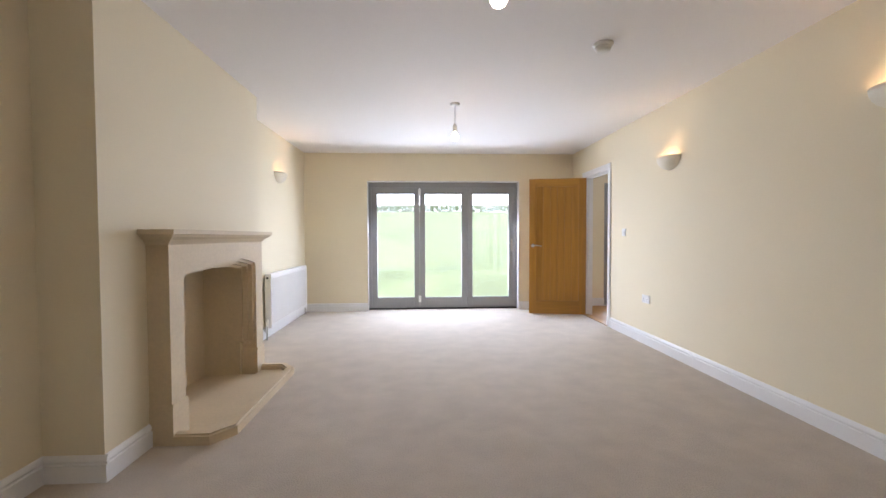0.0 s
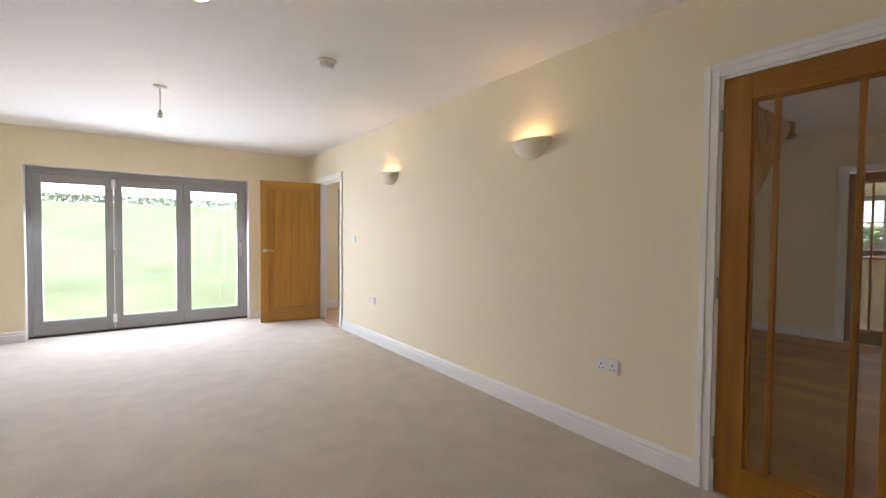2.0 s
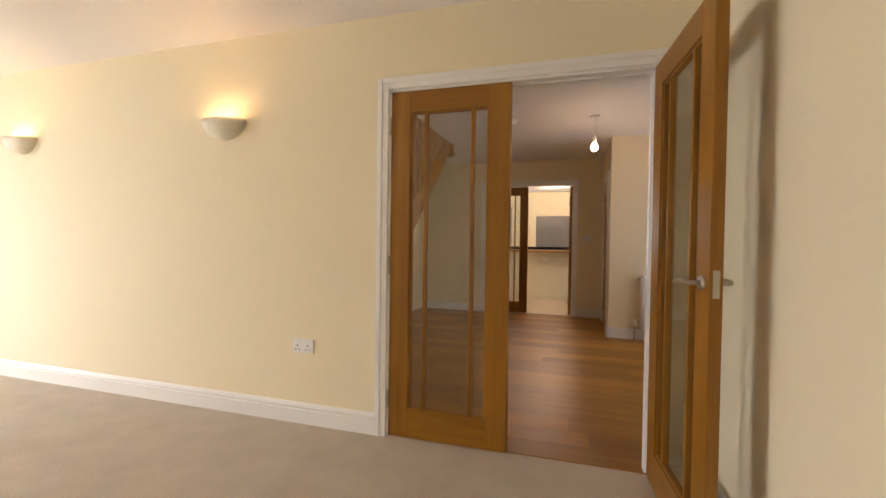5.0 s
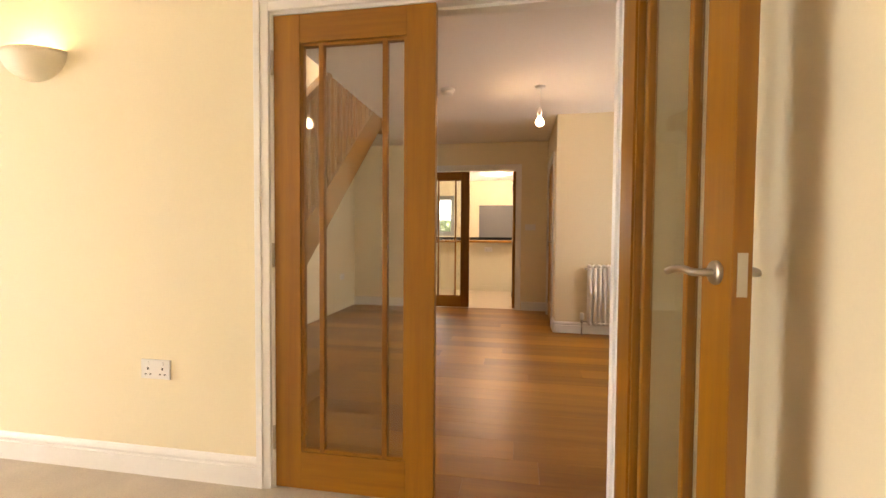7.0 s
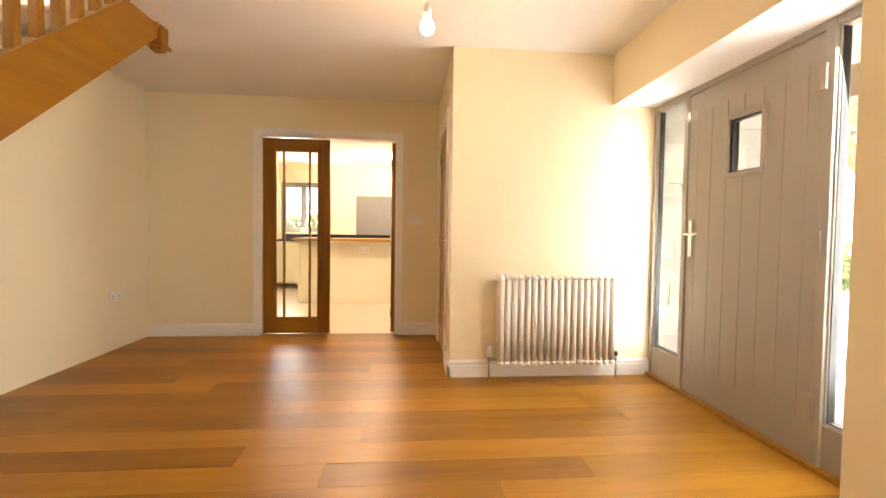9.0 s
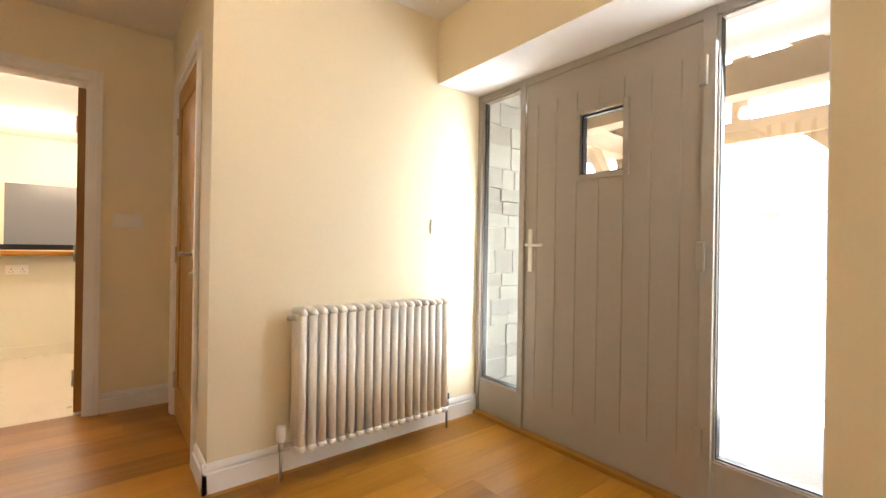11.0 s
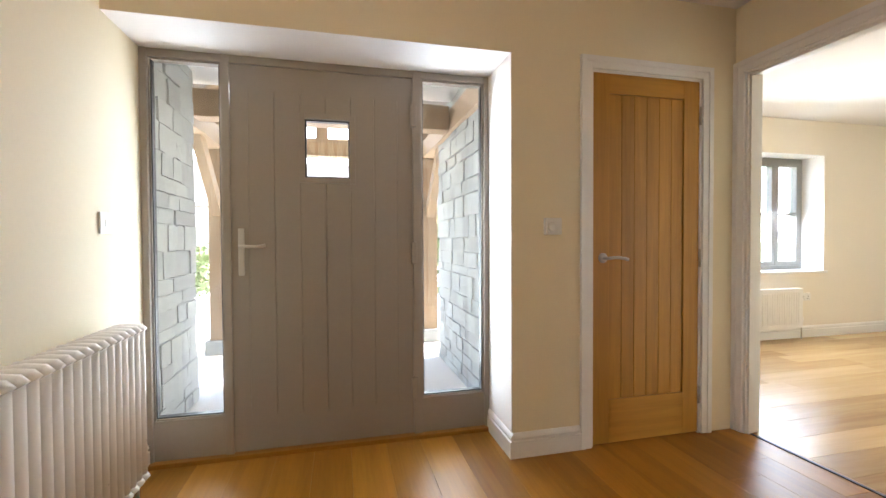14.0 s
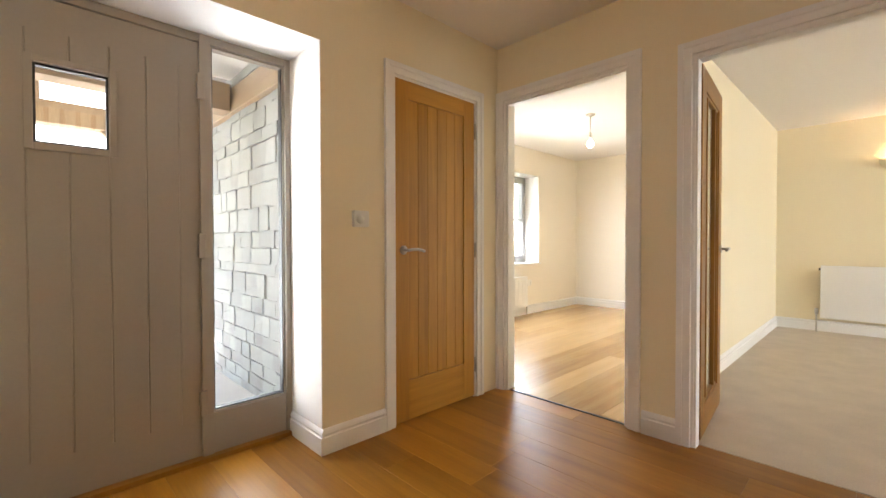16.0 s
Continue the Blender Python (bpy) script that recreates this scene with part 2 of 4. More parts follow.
def wall(name, axis, at, thick, a0, a1, z0, z1, holes, mat, label):
    """A wall across axis x or y from at to at + thick, along a0..a1, with holes (a, a, z, z)."""
    bm = bmesh.new()
    cuts = sorted({a0, a1, *[h[0] for h in holes], *[h[1] for h in holes]})
    for s, e in zip(cuts, cuts[1:]):
        mid = (s + e) / 2
        spans = sorted((h[2], h[3]) for h in holes if h[0] < mid < h[1])
        z = z0
        for lo, hi in spans + [(z1, z1)]:
            if lo - z > 1e-4:
                q = (at, at + thick, s, e, z, lo) if axis == "x" else (s, e, at, at + thick, z, lo)
                box(bm, *q)
            z = hi
    bmesh.ops.remove_doubles(bm, verts=bm.verts[:], dist=1e-5)
    return solid(name, bm, mat, label, "wall", "structure")


DD0, DD1, DDZ = -0.478, 0.885, 1.975           # double doors
D10, D11 = 5.335, 6.13                         # boarded door
A0, A1 = -1.680, -0.795                        # study doorway
K0, K1 = -0.115, 1.268                         # kitchen doorway
BF0, BF1, BFZ = -0.36, 1.975, 1.985            # folding doors
FX0, FX1, FZ = 4.29, NX, 2.03                 # front door opening
TOPZ = 5.0
wall("wall_east", "x", LE, HW - LE, AS, LN, 0, CEIL, [(DD0 - 0.022, DD1 + 0.022, 0, DDZ + 0.014), (D10, D11, 0, 1.99), (A0, A1, 0, 2.035)], CREAM, "cream painted wall between living room and hall")
wall("wall_north", "y", LN, 0.3, LW - 0.3, LE, 0, CEIL, [(BF0, BF1, 0, BFZ)], CREAM, "cream painted wall around the folding doors")
wall("wall_west", "x", LW - 0.3, 0.3, LS, LN, 0, CEIL, [], CREAM, "cream painted wall with alcoves")
wall("wall_south", "y", LS - 0.09, 0.09, LW - 0.3, LE, 0, CEIL, [], CREAM, "cream painted wall between living room and study")
FO0, FO1 = 2.61, 3.62
wall("chimney_breast", "x", LW, CBX - LW, CB0, CB1, 0, CEIL, [(FO0, FO1, 0, 1.02)], CREAM, "cream painted chimney breast")
wall("wall_front", "y", HS - 0.42, 0.42, HW, 6.35, 0, CEIL, [(FX0, FX1, 0, FZ), (3.145, 3.856, 0, 1.995)], CREAM, "cream painted wall around the front door")
solid("wall_cupboard", boxes((HW, FX0 - 0.06, HS - 0.5, HS - 0.42, 0, CEIL)), CREAM, "plain wall behind the cupboard door", "wall", "structure")
wall("wall_nook", "x", NX, 0.12, HS, NY, 0, CEIL, [], CREAM, "cream painted wall behind the column radiator")
SD0, SD1 = 6.36, 7.12
wall("wall_return", "y", NY - 0.12, 0.12, NX + 0.12, HE, 0, CEIL, [(SD0, SD1, 0, 1.99)], CREAM, "cream painted wall with a boarded door")
solid("wall_closet", boxes((6.17, HE, -1.7, -1.6, 0, CEIL)), CREAM, "plain wall behind the closet", "wall", "structure")
wall("wall_kitchen", "x", HE, 0.12, -1.7, HN, 0, CEIL, [(K0, K1, 0, 2.03)], CREAM, "cream painted wall around the kitchen doorway")
wall("wall_stair", "y", HN, 0.12, HW, 11.8, 0, TOPZ, [], CREAM, "cream painted wall along the stairs")
wall("wall_stair_west", "x", HW - 0.14, 0.14, 1.3, HN, CEIL + 0.2, TOPZ, [], CREAM, "cream painted stairwell wall")
wall("wall_landing", "x", 7.4, 0.1, -0.5, HN, CEIL + 0.25, TOPZ, [], CREAM, "cream painted landing wall")
wall("wall_landing_south", "y", -0.6, 0.1, HW - 0.14, 7.5, CEIL + 0.25, TOPZ, [], CREAM, "cream painted landing wall")
wall("wall_study_west", "x", AW - 0.3, 0.3, AS - 0.4, LS - 0.09, 0, CEIL, [], CREAM_LIT, "cream painted study wall, its colour paled for the window daylight")
WX0, WX1, WZ0, WZ1 = -0.17, 1.75, 0.735, 2.03
wall("wall_study_south", "y", AS - 0.4, 0.4, AW, HW, 0, CEIL, [(WX0, WX1, WZ0, WZ1)], CREAM_LIT, "cream painted study wall with a window, its colour paled for daylight")
KX = 11.7
wall("wall_kitchen_far", "x", KX, 0.3, -2.5, HN, 0, CEIL, [(1.42, 2.3, 1.05, 2.05)], CREAM, "cream painted kitchen wall with a window")
wall("wall_kitchen_south", "y", -2.6, 0.1, HE, KX + 0.3, 0, CEIL, [], CREAM, "plain kitchen wall")
wall("wall_garden_hall", "y", 6.9, 0.1, HW - 0.14, 7.6, 0, CEIL, [(3.44, 4.54, 0, 2.0)], CREAM, "cream painted wall beyond the boarded door")
wall("wall_garden_hall_east", "x", 7.5, 0.1, HN + 0.12, 6.9, 0, CEIL, [], CREAM, "cream painted wall beyond the boarded door")

# ---- floors and ceilings ----
solid("floor_carpet", boxes((LW - 0.05, LE + 0.03, LS - 0.02, LN + 0.14, -0.06, 0.0)), CARPET, "beige pile carpet with faint footmarks", "carpet", "structure")
solid("floor_slab", boxes((LW - 0.5, 12.2, AS - 0.35, 7.2, -0.2, -0.07)), MORTAR, "concrete slab under the boards", "floor", "structure")
solid("floor_kitchen", boxes((HE + 0.06, KX, -2.5, HN, -0.06, 0.0)), TILE, "pale tiled kitchen floor", "floor", "structure")
solid("floor_passage", boxes((LE + 0.03, 7.5, HN + 0.12, 6.9, -0.06, -0.004)), OAKF, "oak boarded passage floor", "floor", "structure")
SX0, SX1, SY0 = HW, 5.93, 1.45                 # stairwell hole
solid("ceiling", boxes((LW - 0.3, HW, AS - 0.4, LN + 0.3, CEIL, CEIL + 0.2), (HW, KX + 0.3, -2.6, SY0, CEIL, CEIL + 0.2),
                       (SX1, KX + 0.3, SY0, HN, CEIL, CEIL + 0.2), (HW, 7.6, HN + 0.12, 7.0, CEIL, CEIL + 0.2)), WHITE, "white painted ceiling", "ceiling", "structure")
solid("ceiling_upper", boxes((HW - 0.2, 7.6, -0.7, HN + 0.2, TOPZ, TOPZ + 0.1)), WHITE, "white painted landing ceiling", "ceiling", "structure")

# ---- skirting and architraves ----
SKH = 0.125


def skirting(p, q, side):
    """A moulded skirting board from p to q; side: the way into the room, as a unit x, y."""
    p, q, s = Vector((*p, 0)), Vector((*q, 0)), Vector((*side, 0))
    prof = ((0, 0), (0.018, 0), (0.018, SKH - 0.041), (0.011, SKH - 0.038), (0.011, SKH - 0.031), (0.0155, SKH - 0.024), (0.012, SKH - 0.012), (0.006, SKH - 0.003), (0, SKH))
    bm = bmesh.new()
    a = [bm.verts.new(p + s * d + Vector((0, 0, z))) for d, z in prof]
    b = [bm.verts.new(q + s * d + Vector((0, 0, z))) for d, z in prof]
    bm.faces.new(a)
    bm.faces.new(b)
    for i in range(len(prof)):
        j = (i + 1) % len(prof)
        bm.faces.new((a[i], a[j], b[j], b[i]))
    return solid("baseboard", bm, GLOSS, "white moulded skirting board along the wall", "skirting", "structure", "skirting boards")


AR = 0.065
for p, q, s in (((LE, DD1 + AR), (LE, D10 - AR), (-1, 0)), ((LE, LS), (LE, DD0 - AR), (-1, 0)), ((LW, LN), (BF0, LN), (0, -1)), ((BF1, LN), (LE, LN), (0, -1)),
                ((LW, CB1), (LW, LN), (1, 0)), ((LW, LS), (LW, CB0), (1, 0)), ((CBX, CB0), (CBX, 2.455), (1, 0)), ((CBX, 3.80), (CBX, CB1), (1, 0)),
                ((LW, CB0), (CBX + 0.018, CB0), (0, -1)), ((LW, CB1), (CBX + 0.018, CB1), (0, 1)), ((LW, LS), (LE, LS), (0, 1)),
                ((FX0, HS), (3.828 + AR, HS), (0, 1)), ((FX0, HS + 0.018), (FX0, FDY), (1, 0)), ((NX, NY + 0.018), (NX, FDY), (-1, 0)),
                ((NX - 0.018, NY), (SD0 - AR, NY), (0, 1)), ((HE, NY), (HE, K0 - AR), (-1, 0)), ((HE, K1 + AR), (HE, HN), (-1, 0)),
                ((HW, A1 + AR), (HW, DD0 - AR), (1, 0)), ((HW, DD1 + AR), (HW, 1.2), (1, 0)), ((AW, AS), (HW - 0.14, AS), (0, 1)), ((AW, AS), (AW, LS - 0.09), (1, 0)),
                ((HW, 6.9), (3.44, 6.9), (0, -1)), ((KX, -2.5), (KX, HN), (-1, 0)), ((HE + 0.12, HN), (KX, HN), (0, -1))):
    skirting(p, q, s)


def trim(bm, axis, at, out, a0, a1, top, w=AR, t=0.02):
    """A moulded architrave round a doorway on one face of a wall."""
    def put(lo, hi, z0, z1, d):
        d0, d1 = sorted((at, at + out * d))
        box(bm, *((d0, d1, lo, hi, z0, z1) if axis == "x" else (lo, hi, d0, d1, z0, z1)), bevel=0.003)
    for d, i0, i1 in ((t - 0.005, 0.0, w - 0.004), (t, w * 0.55, w)):
        put(a0 - i1, a0 - i0, 0, top + i1, d)
        put(a1 + i0, a1 + i1, 0, top + i1, d)
        put(a0 - i0, a1 + i0, top + i0, top + i1, d)
    return bm


def lining(axis, lo, hi, a0, a1, top, t=0.022, stop=None):
    def q(d0, d1, s, e, z0, z1):
        return (d0, d1, s, e, z0, z1) if axis == "x" else (s, e, d0, d1, z0, z1)
    rows = [q(lo, hi, a0, a0 + t, 0, top), q(lo, hi, a1 - t, a1, 0, top), q(lo, hi, a0 + t, a1 - t, top - t, top)]
    if stop:
        rows += [q(*stop, a0 + t, a0 + t + 0.012, 0, top - t), q(*stop, a1 - t - 0.012, a1 - t, 0, top - t), q(*stop, a0 + t, a1 - t, top - t - 0.012, top - t)]
    return boxes(*rows, bevel=0.002)


def doorway(name, axis, lo, hi, a0, a1, top, label, stop=None, faces=(True, True)):
    ob = thing(name, Matrix.Identity(4), label, "door frame", "door frames", "structure")
    part("lining", lining(axis, lo - 0.001, hi + 0.001, a0, a1, top, stop=stop), GLOSS, ob)
    if faces[0]:
        part("architrave", trim(bmesh.new(), axis, lo, -1, a0 + 0.008, a1 - 0.008, top - 0.008), GLOSS, ob)
    if faces[1]:
        part("architrave", trim(bmesh.new(), axis, hi, 1, a0 + 0.008, a1 - 0.008, top - 0.008), GLOSS, ob)
    return ob


doorway("door_frame_1", "x", LE, HW, DD0 - 0.022, DD1 + 0.022, DDZ + 0.014, "white painted frame round the glazed double doors", (LE + 0.045, HW))
doorway("door_frame_2", "x", LE, HW, D10, D11, 1.99, "white painted frame of the boarded door", (LE + 0.045, HW))
doorway("door_frame_3", "x", LE, HW, A0, A1, 2.035, "white painted frame of the study doorway", (LE + 0.06, LE + 0.09))
doorway("door_frame_4", "y", HS - 0.14, HS, 3.165 - 0.02, 3.836 + 0.02, 1.995, "white painted frame of the cupboard door", (HS - 0.14, HS - 0.045), (False, True))
doorway("door_frame_5", "x", HE, HE + 0.12, K0, K1, 2.03, "white painted frame of the kitchen doors")
doorway("door_frame_6", "y", NY - 0.12, NY, SD0, SD1, 1.99, "white painted frame of the closet door", (NY - 0.12, NY - 0.045))

# ---- doors ----


def lever(parent, x, z, y, out, way):
    """A curved lever on a round rose; out: +1 or -1 across the leaf; way: the side the lever points to."""
    bm = bmesh.new()
    lathe(bm, ((0.001, 0), (0.026, 0), (0.026, 0.006), (0.022, 0.010), (0.001, 0.010)), 20, (x, y, z), Matrix.Rotation(radians(-90 * out), 4, "X"))
    h = part("handle", bm, CHROME, parent, "satin nickel lever handle", True)
    pts = [(x, y + out * d, z) for d in (0.008, 0.03, 0.044)] + [(x + way * s, y + out * 0.05, z + c) for s, c in ((0.012, 0.001), (0.035, 0.004), (0.065, 0.004), (0.095, -0.001), (0.118, -0.007))]
    part("lever", tube(bmesh.new(), pts, 0.0085), CHROME, h, "", True)


def hinges(parent, x, h, y, out):
    for z in (0.22, h / 2, h - 0.2):
        bm = lathe(bmesh.new(), ((0.001, -0.05), (0.006, -0.05), (0.006, 0.05), (0.001, 0.05)), 10, (x, y + out * 0.004, z))
        part("hinge", bm, CHROME, parent, "", True)


def boarded_leaf(door, w, h, boards=6, t=0.04, stile=0.10, top=0.115, bottom=0.20):
    part("stile", boxes((0, stile, 0, t, 0.008, h), bevel=0.002), OAKBV, door)
    part("stile", boxes((w - stile, w, 0, t, 0.008, h), bevel=0.002), OAKBV, door)
    part("rail", boxes((stile, w - stile, 0, t, h - top, h), bevel=0.002), OAKBX, door)
    part("rail", boxes((stile, w - stile, 0, t, 0.008, bottom), bevel=0.002), OAKBX, door)
    b = (w - 2 * stile) / boards
    for i in range(boards):
        part("board", boxes((stile + i * b + 0.0005, stile + (i + 1) * b - 0.0005, 0.008, t - 0.008, bottom, h - top), bevel=0.005), OAKBV, door)


def glazed_leaf(door, w, h, t=0.04, stile=0.115, top=0.115, bottom=0.165):
    part("stile", boxes((0, stile, 0, t, 0.008, h), bevel=0.002), OAKDV, door)
    part("stile", boxes((w - stile, w, 0, t, 0.008, h), bevel=0.002), OAKDV, door)
    part("rail", boxes((stile, w - stile, 0, t, h - top, h), bevel=0.002), OAKDX, door)
    part("rail", boxes((stile, w - stile, 0, t, 0.008, bottom), bevel=0.002), OAKDX, door)
    for x in (stile + 0.09, w - stile - 0.09):
        part("glazing_bar", boxes((x - 0.011, x + 0.011, 0.006, t - 0.006, bottom, h - top), bevel=0.004), OAKDV, door)
    for x0, x1 in ((stile, stile + 0.013), (w - stile - 0.013, w - stile)):
        part("glazing_bead", boxes((x0, x1, 0.007, t - 0.007, bottom, h - top), bevel=0.003), OAKDV, door)
    for z0, z1 in ((bottom, bottom + 0.013), (h - top - 0.013, h - top)):
        part("glazing_bead", boxes((stile + 0.013, w - stile - 0.013, 0.007, t - 0.007, z0, z1), bevel=0.003), OAKDX, door)
    pane = part("pane", boxes((stile, w - stile, t / 2 - 0.003, t / 2 + 0.003, bottom, h - top)), GLASS, door, "clear glass pane")
    pane.visible_shadow = False


LWD = 0.678
# closed leaf: hinge on its north edge, local x runs south
d = thing("door_1", pose(LE + 0.002, DD1, 0, 0, 0, -90), "closed glazed oak double-door leaf with two bars", "door", "glazed double doors", "structure")
glazed_leaf(d, LWD, DDZ - 0.01)
hinges(d, -0.004, DDZ, 0.0, -1)
part("latch_plate", boxes((LWD - 0.001, LWD + 0.0015, 0.014, 0.026, 0.965, 1.01)), CHROME, d, "brushed metal latch plate")
# open leaf, swung back against the south wall
d = thing("door_1", pose(LE - 0.002, DD0 + 0.006, 0, 0, 0, 185.5), "glazed oak double-door leaf standing open", "door", "glazed double doors", "structure")
glazed_leaf(d, LWD, DDZ - 0.01)
hinges(d, -0.004, DDZ, 0.04, 1)
lever(d, LWD - 0.055, 1.0, 0.0, -1, -1)
lever(d, LWD - 0.055, 1.0, 0.04, 1, -1)
part("latch_plate", boxes((LWD - 0.001, LWD + 0.0015, 0.01, 0.03, 0.955, 1.045)), CHROME, d, "brushed metal latch plate")

d = thing("door_2", pose(LE + 0.004, D11 - 0.024, 0, 0, 0, 168.5), "boarded oak door standing open", "door", "", "structure")
boarded_leaf(d, 0.80, 1.965, 6)
hinges(d, -0.004, 1.965, 0.0, -1)
lever(d, 0.745, 1.0, 0.04, 1, -1)
lever(d, 0.745, 1.0, 0.0, -1, -1)

d = thing("door_3", pose(3.836, HS - 0.002, 0, 0, 0, 180), "closed boarded oak cupboard door", "door", "", "structure")
boarded_leaf(d, 0.67, 1.985, 6, bottom=0.24)
hinges(d, 0.674, 1.985, 0.0, -1)
lever(d, 0.06, 1.0, 0.0, -1, 1)

KW = (K1 - K0) / 2 - 0.024
d = thing("door_4", pose(HE + 0.05, K1 - 0.023, 0, 0, 0, -90), "closed glazed oak kitchen door leaf", "door", "glazed kitchen doors", "structure")
glazed_leaf(d, KW, 2.0)
d = thing("door_4", pose(HE + 0.09, K0 + 0.023, 0, 0, 0, -3), "glazed oak kitchen door leaf standing open", "door", "glazed kitchen doors", "structure")
glazed_leaf(d, KW, 2.0)
hinges(d, -0.004, 1.97, 0.04, 1)

d = thing("door_5", pose(SD1 - 0.024, NY - 0.002, 0, 0, 0, 180), "closed boarded oak closet door", "door", "", "structure")
boarded_leaf(d, SD1 - SD0 - 0.048, 1.965, 6)
hinges(d, -0.004, 1.965, 0.0, -1)
lever(d, SD1 - SD0 - 0.11, 1.0, 0.0, -1, -1)
part("thumb_turn", lathe(bmesh.new(), ((0.001, 0), (0.024, 0), (0.024, 0.006), (0.008, 0.009), (0.008, 0.022), (0.001, 0.022)), 20, (SD1 - SD0 - 0.11, 0.0, 0.9), Matrix.Rotation(radians(90), 4, "X")), CHROME, d, "satin nickel thumb turn", True)
part("threshold", boxes((LE - 0.02, LE + 0.06, D10, D11, 0.0, 0.008), bevel=0.003), OAKY, thing("threshold_strip", Matrix.Identity(4), "oak threshold strip at the boarded door", "threshold", "", "structure"))

# ---- folding doors to the garden ----
bf = thing("window_1", pose(0, LN + 0.12, 0), "grey framed glazed folding doors to the garden", "folding doors", "", "structure")
part("head", boxes((BF0, BF1, 0, 0.075, BFZ - 0.085, BFZ), bevel=0.003), GREYF, bf)
part("jamb", boxes((BF0, BF0 + 0.05, 0, 0.075, 0, BFZ - 0.085), bevel=0.003), GREYF, bf)
part("jamb", boxes((BF1 - 0.05, BF1, 0, 0.075, 0, BFZ - 0.085), bevel=0.003), GREYF, bf)
part("sill", boxes((BF0, BF1, -0.01, 0.09, 0.0, 0.022), bevel=0.003), DARK, bf, "dark threshold sill")
fw = (BF1 - BF0 - 0.10) / 3
for i in range(3):
    x0 = BF0 + 0.05 + i * fw
    s0, s1 = 0.085, 0.085
    for a, b in ((x0 + 0.002, x0 + s0), (x0 + fw - s1, x0 + fw - 0.002)):
        part("stile", boxes((a, b, 0.005, 0.065, 0.024, BFZ - 0.087), bevel=0.004), GREYF, bf)
    part("rail", boxes((x0 + s0, x0 + fw - s1, 0.005, 0.065, 0.024, 0.18), bevel=0.004), GREYF, bf)
    part("rail", boxes((x0 + s0, x0 + fw - s1, 0.005, 0.065, BFZ - 0.175, BFZ - 0.087), bevel=0.004), GREYF, bf)
    for z0, z1 in ((0.18, 0.186), (BFZ - 0.181, BFZ - 0.175)):
        part("gasket", boxes((x0 + s0, x0 + fw - s1, 0.012, 0.058, z0, z1)), DARK, bf)
    pane = part("pane", boxes((x0 + s0, x0 + fw - s1, 0.03, 0.036, 0.186, BFZ - 0.181)), GLASS, bf, "clear glass pane")
    pane.visible_shadow = False
for z in (0.16, 0.98, BFZ - 0.16):
    part("hinge", boxes((BF0 + 0.05 + fw - 0.02, BF0 + 0.05 + fw + 0.02, -0.012, 0.006, z - 0.05, z + 0.05), bevel=0.004), PLASTIC if z != 0.98 else GREYF, bf)
hb = part("backplate", boxes((BF1 - 0.105, BF1 - 0.075, -0.006, 0.006, 0.9, 1.1), bevel=0.004), CHROME, bf)
part("lever", tube(bmesh.new(), [(BF1 - 0.09, y, 1.03) for y in (-0.006, -0.03, -0.045)] + [(BF1 - 0.09 - s, -0.05, 1.03) for s in (0.015, 0.05, 0.1)], 0.008), CHROME, hb, "", True)
solid("reveal", boxes((BF0 - 0.001, BF0 + 0.006, LN - 0.002, LN + 0.12, 0.0, BFZ), (BF1 - 0.006, BF1 + 0.001, LN - 0.002, LN + 0.12, 0.0, BFZ), (BF0, BF1, LN - 0.002, LN + 0.12, BFZ - 0.006, BFZ + 0.001)), GLOSS,
      "white lined reveal of the folding doors", "reveal", "structure")

# ---- front door ----
fd = thing("door_6", pose(0, FDY, 0), "closed grey painted boarded front door with sidelights", "front door", "", "structure")
DX0, DX1 = 4.735, 5.655
T0, T1 = -0.075, 0.0
for x0, x1 in ((FX0, FX0 + 0.032), (DX0 - 0.05, DX0 - 0.001), (DX1 + 0.001, DX1 + 0.04), (FX1 - 0.032, FX1)):
    part("post", boxes((x0, x1, T0, T1 + 0.004, 0.022, FZ - 0.001), bevel=0.004), GREY, fd)
part("head", boxes((FX0 + 0.032, FX1 - 0.032, T0, T1, FZ - 0.041, FZ - 0.002), bevel=0.004), GREY, fd)
part("sill", boxes((FX0, FX1, T0 - 0.05, T1 + 0.03, 0.0, 0.022), bevel=0.004), OAKX, fd, "oak door sill")
for x0, x1 in ((FX0 + 0.032, DX0 - 0.05), (DX1 + 0.04, FX1 - 0.032)):
    part("bottom_panel", boxes((x0, x1, T0 + 0.01, T1 - 0.008, 0.022, 0.218), bevel=0.003), GREY, fd)
    for a, b, z0, z1 in ((x0, x0 + 0.009, 0.218, FZ - 0.041), (x1 - 0.009, x1, 0.218, FZ - 0.041), (x0 + 0.009, x1 - 0.009, 0.218, 0.228), (x0 + 0.009, x1 - 0.009, FZ - 0.05, FZ - 0.041)):
        part("bead", boxes((a, b, T0 + 0.012, T1 - 0.012, z0, z1), bevel=0.005), GREY, fd)
    for a, b, z0, z1 in ((x0 + 0.009, x0 + 0.013, 0.228, FZ - 0.05), (x1 - 0.013, x1 - 0.009, 0.228, FZ - 0.05), (x0 + 0.013, x1 - 0.013, 0.228, 0.234)):
        part("gasket", boxes((a, b, T0 + 0.02, T1 - 0.02, z0, z1)), DARK, fd)
    pane = part("pane", boxes((x0 + 0.013, x1 - 0.013, -0.04, -0.034, 0.234, FZ - 0.05)), GLASS, fd, "clear glass sidelight pane")
    pane.visible_shadow = False
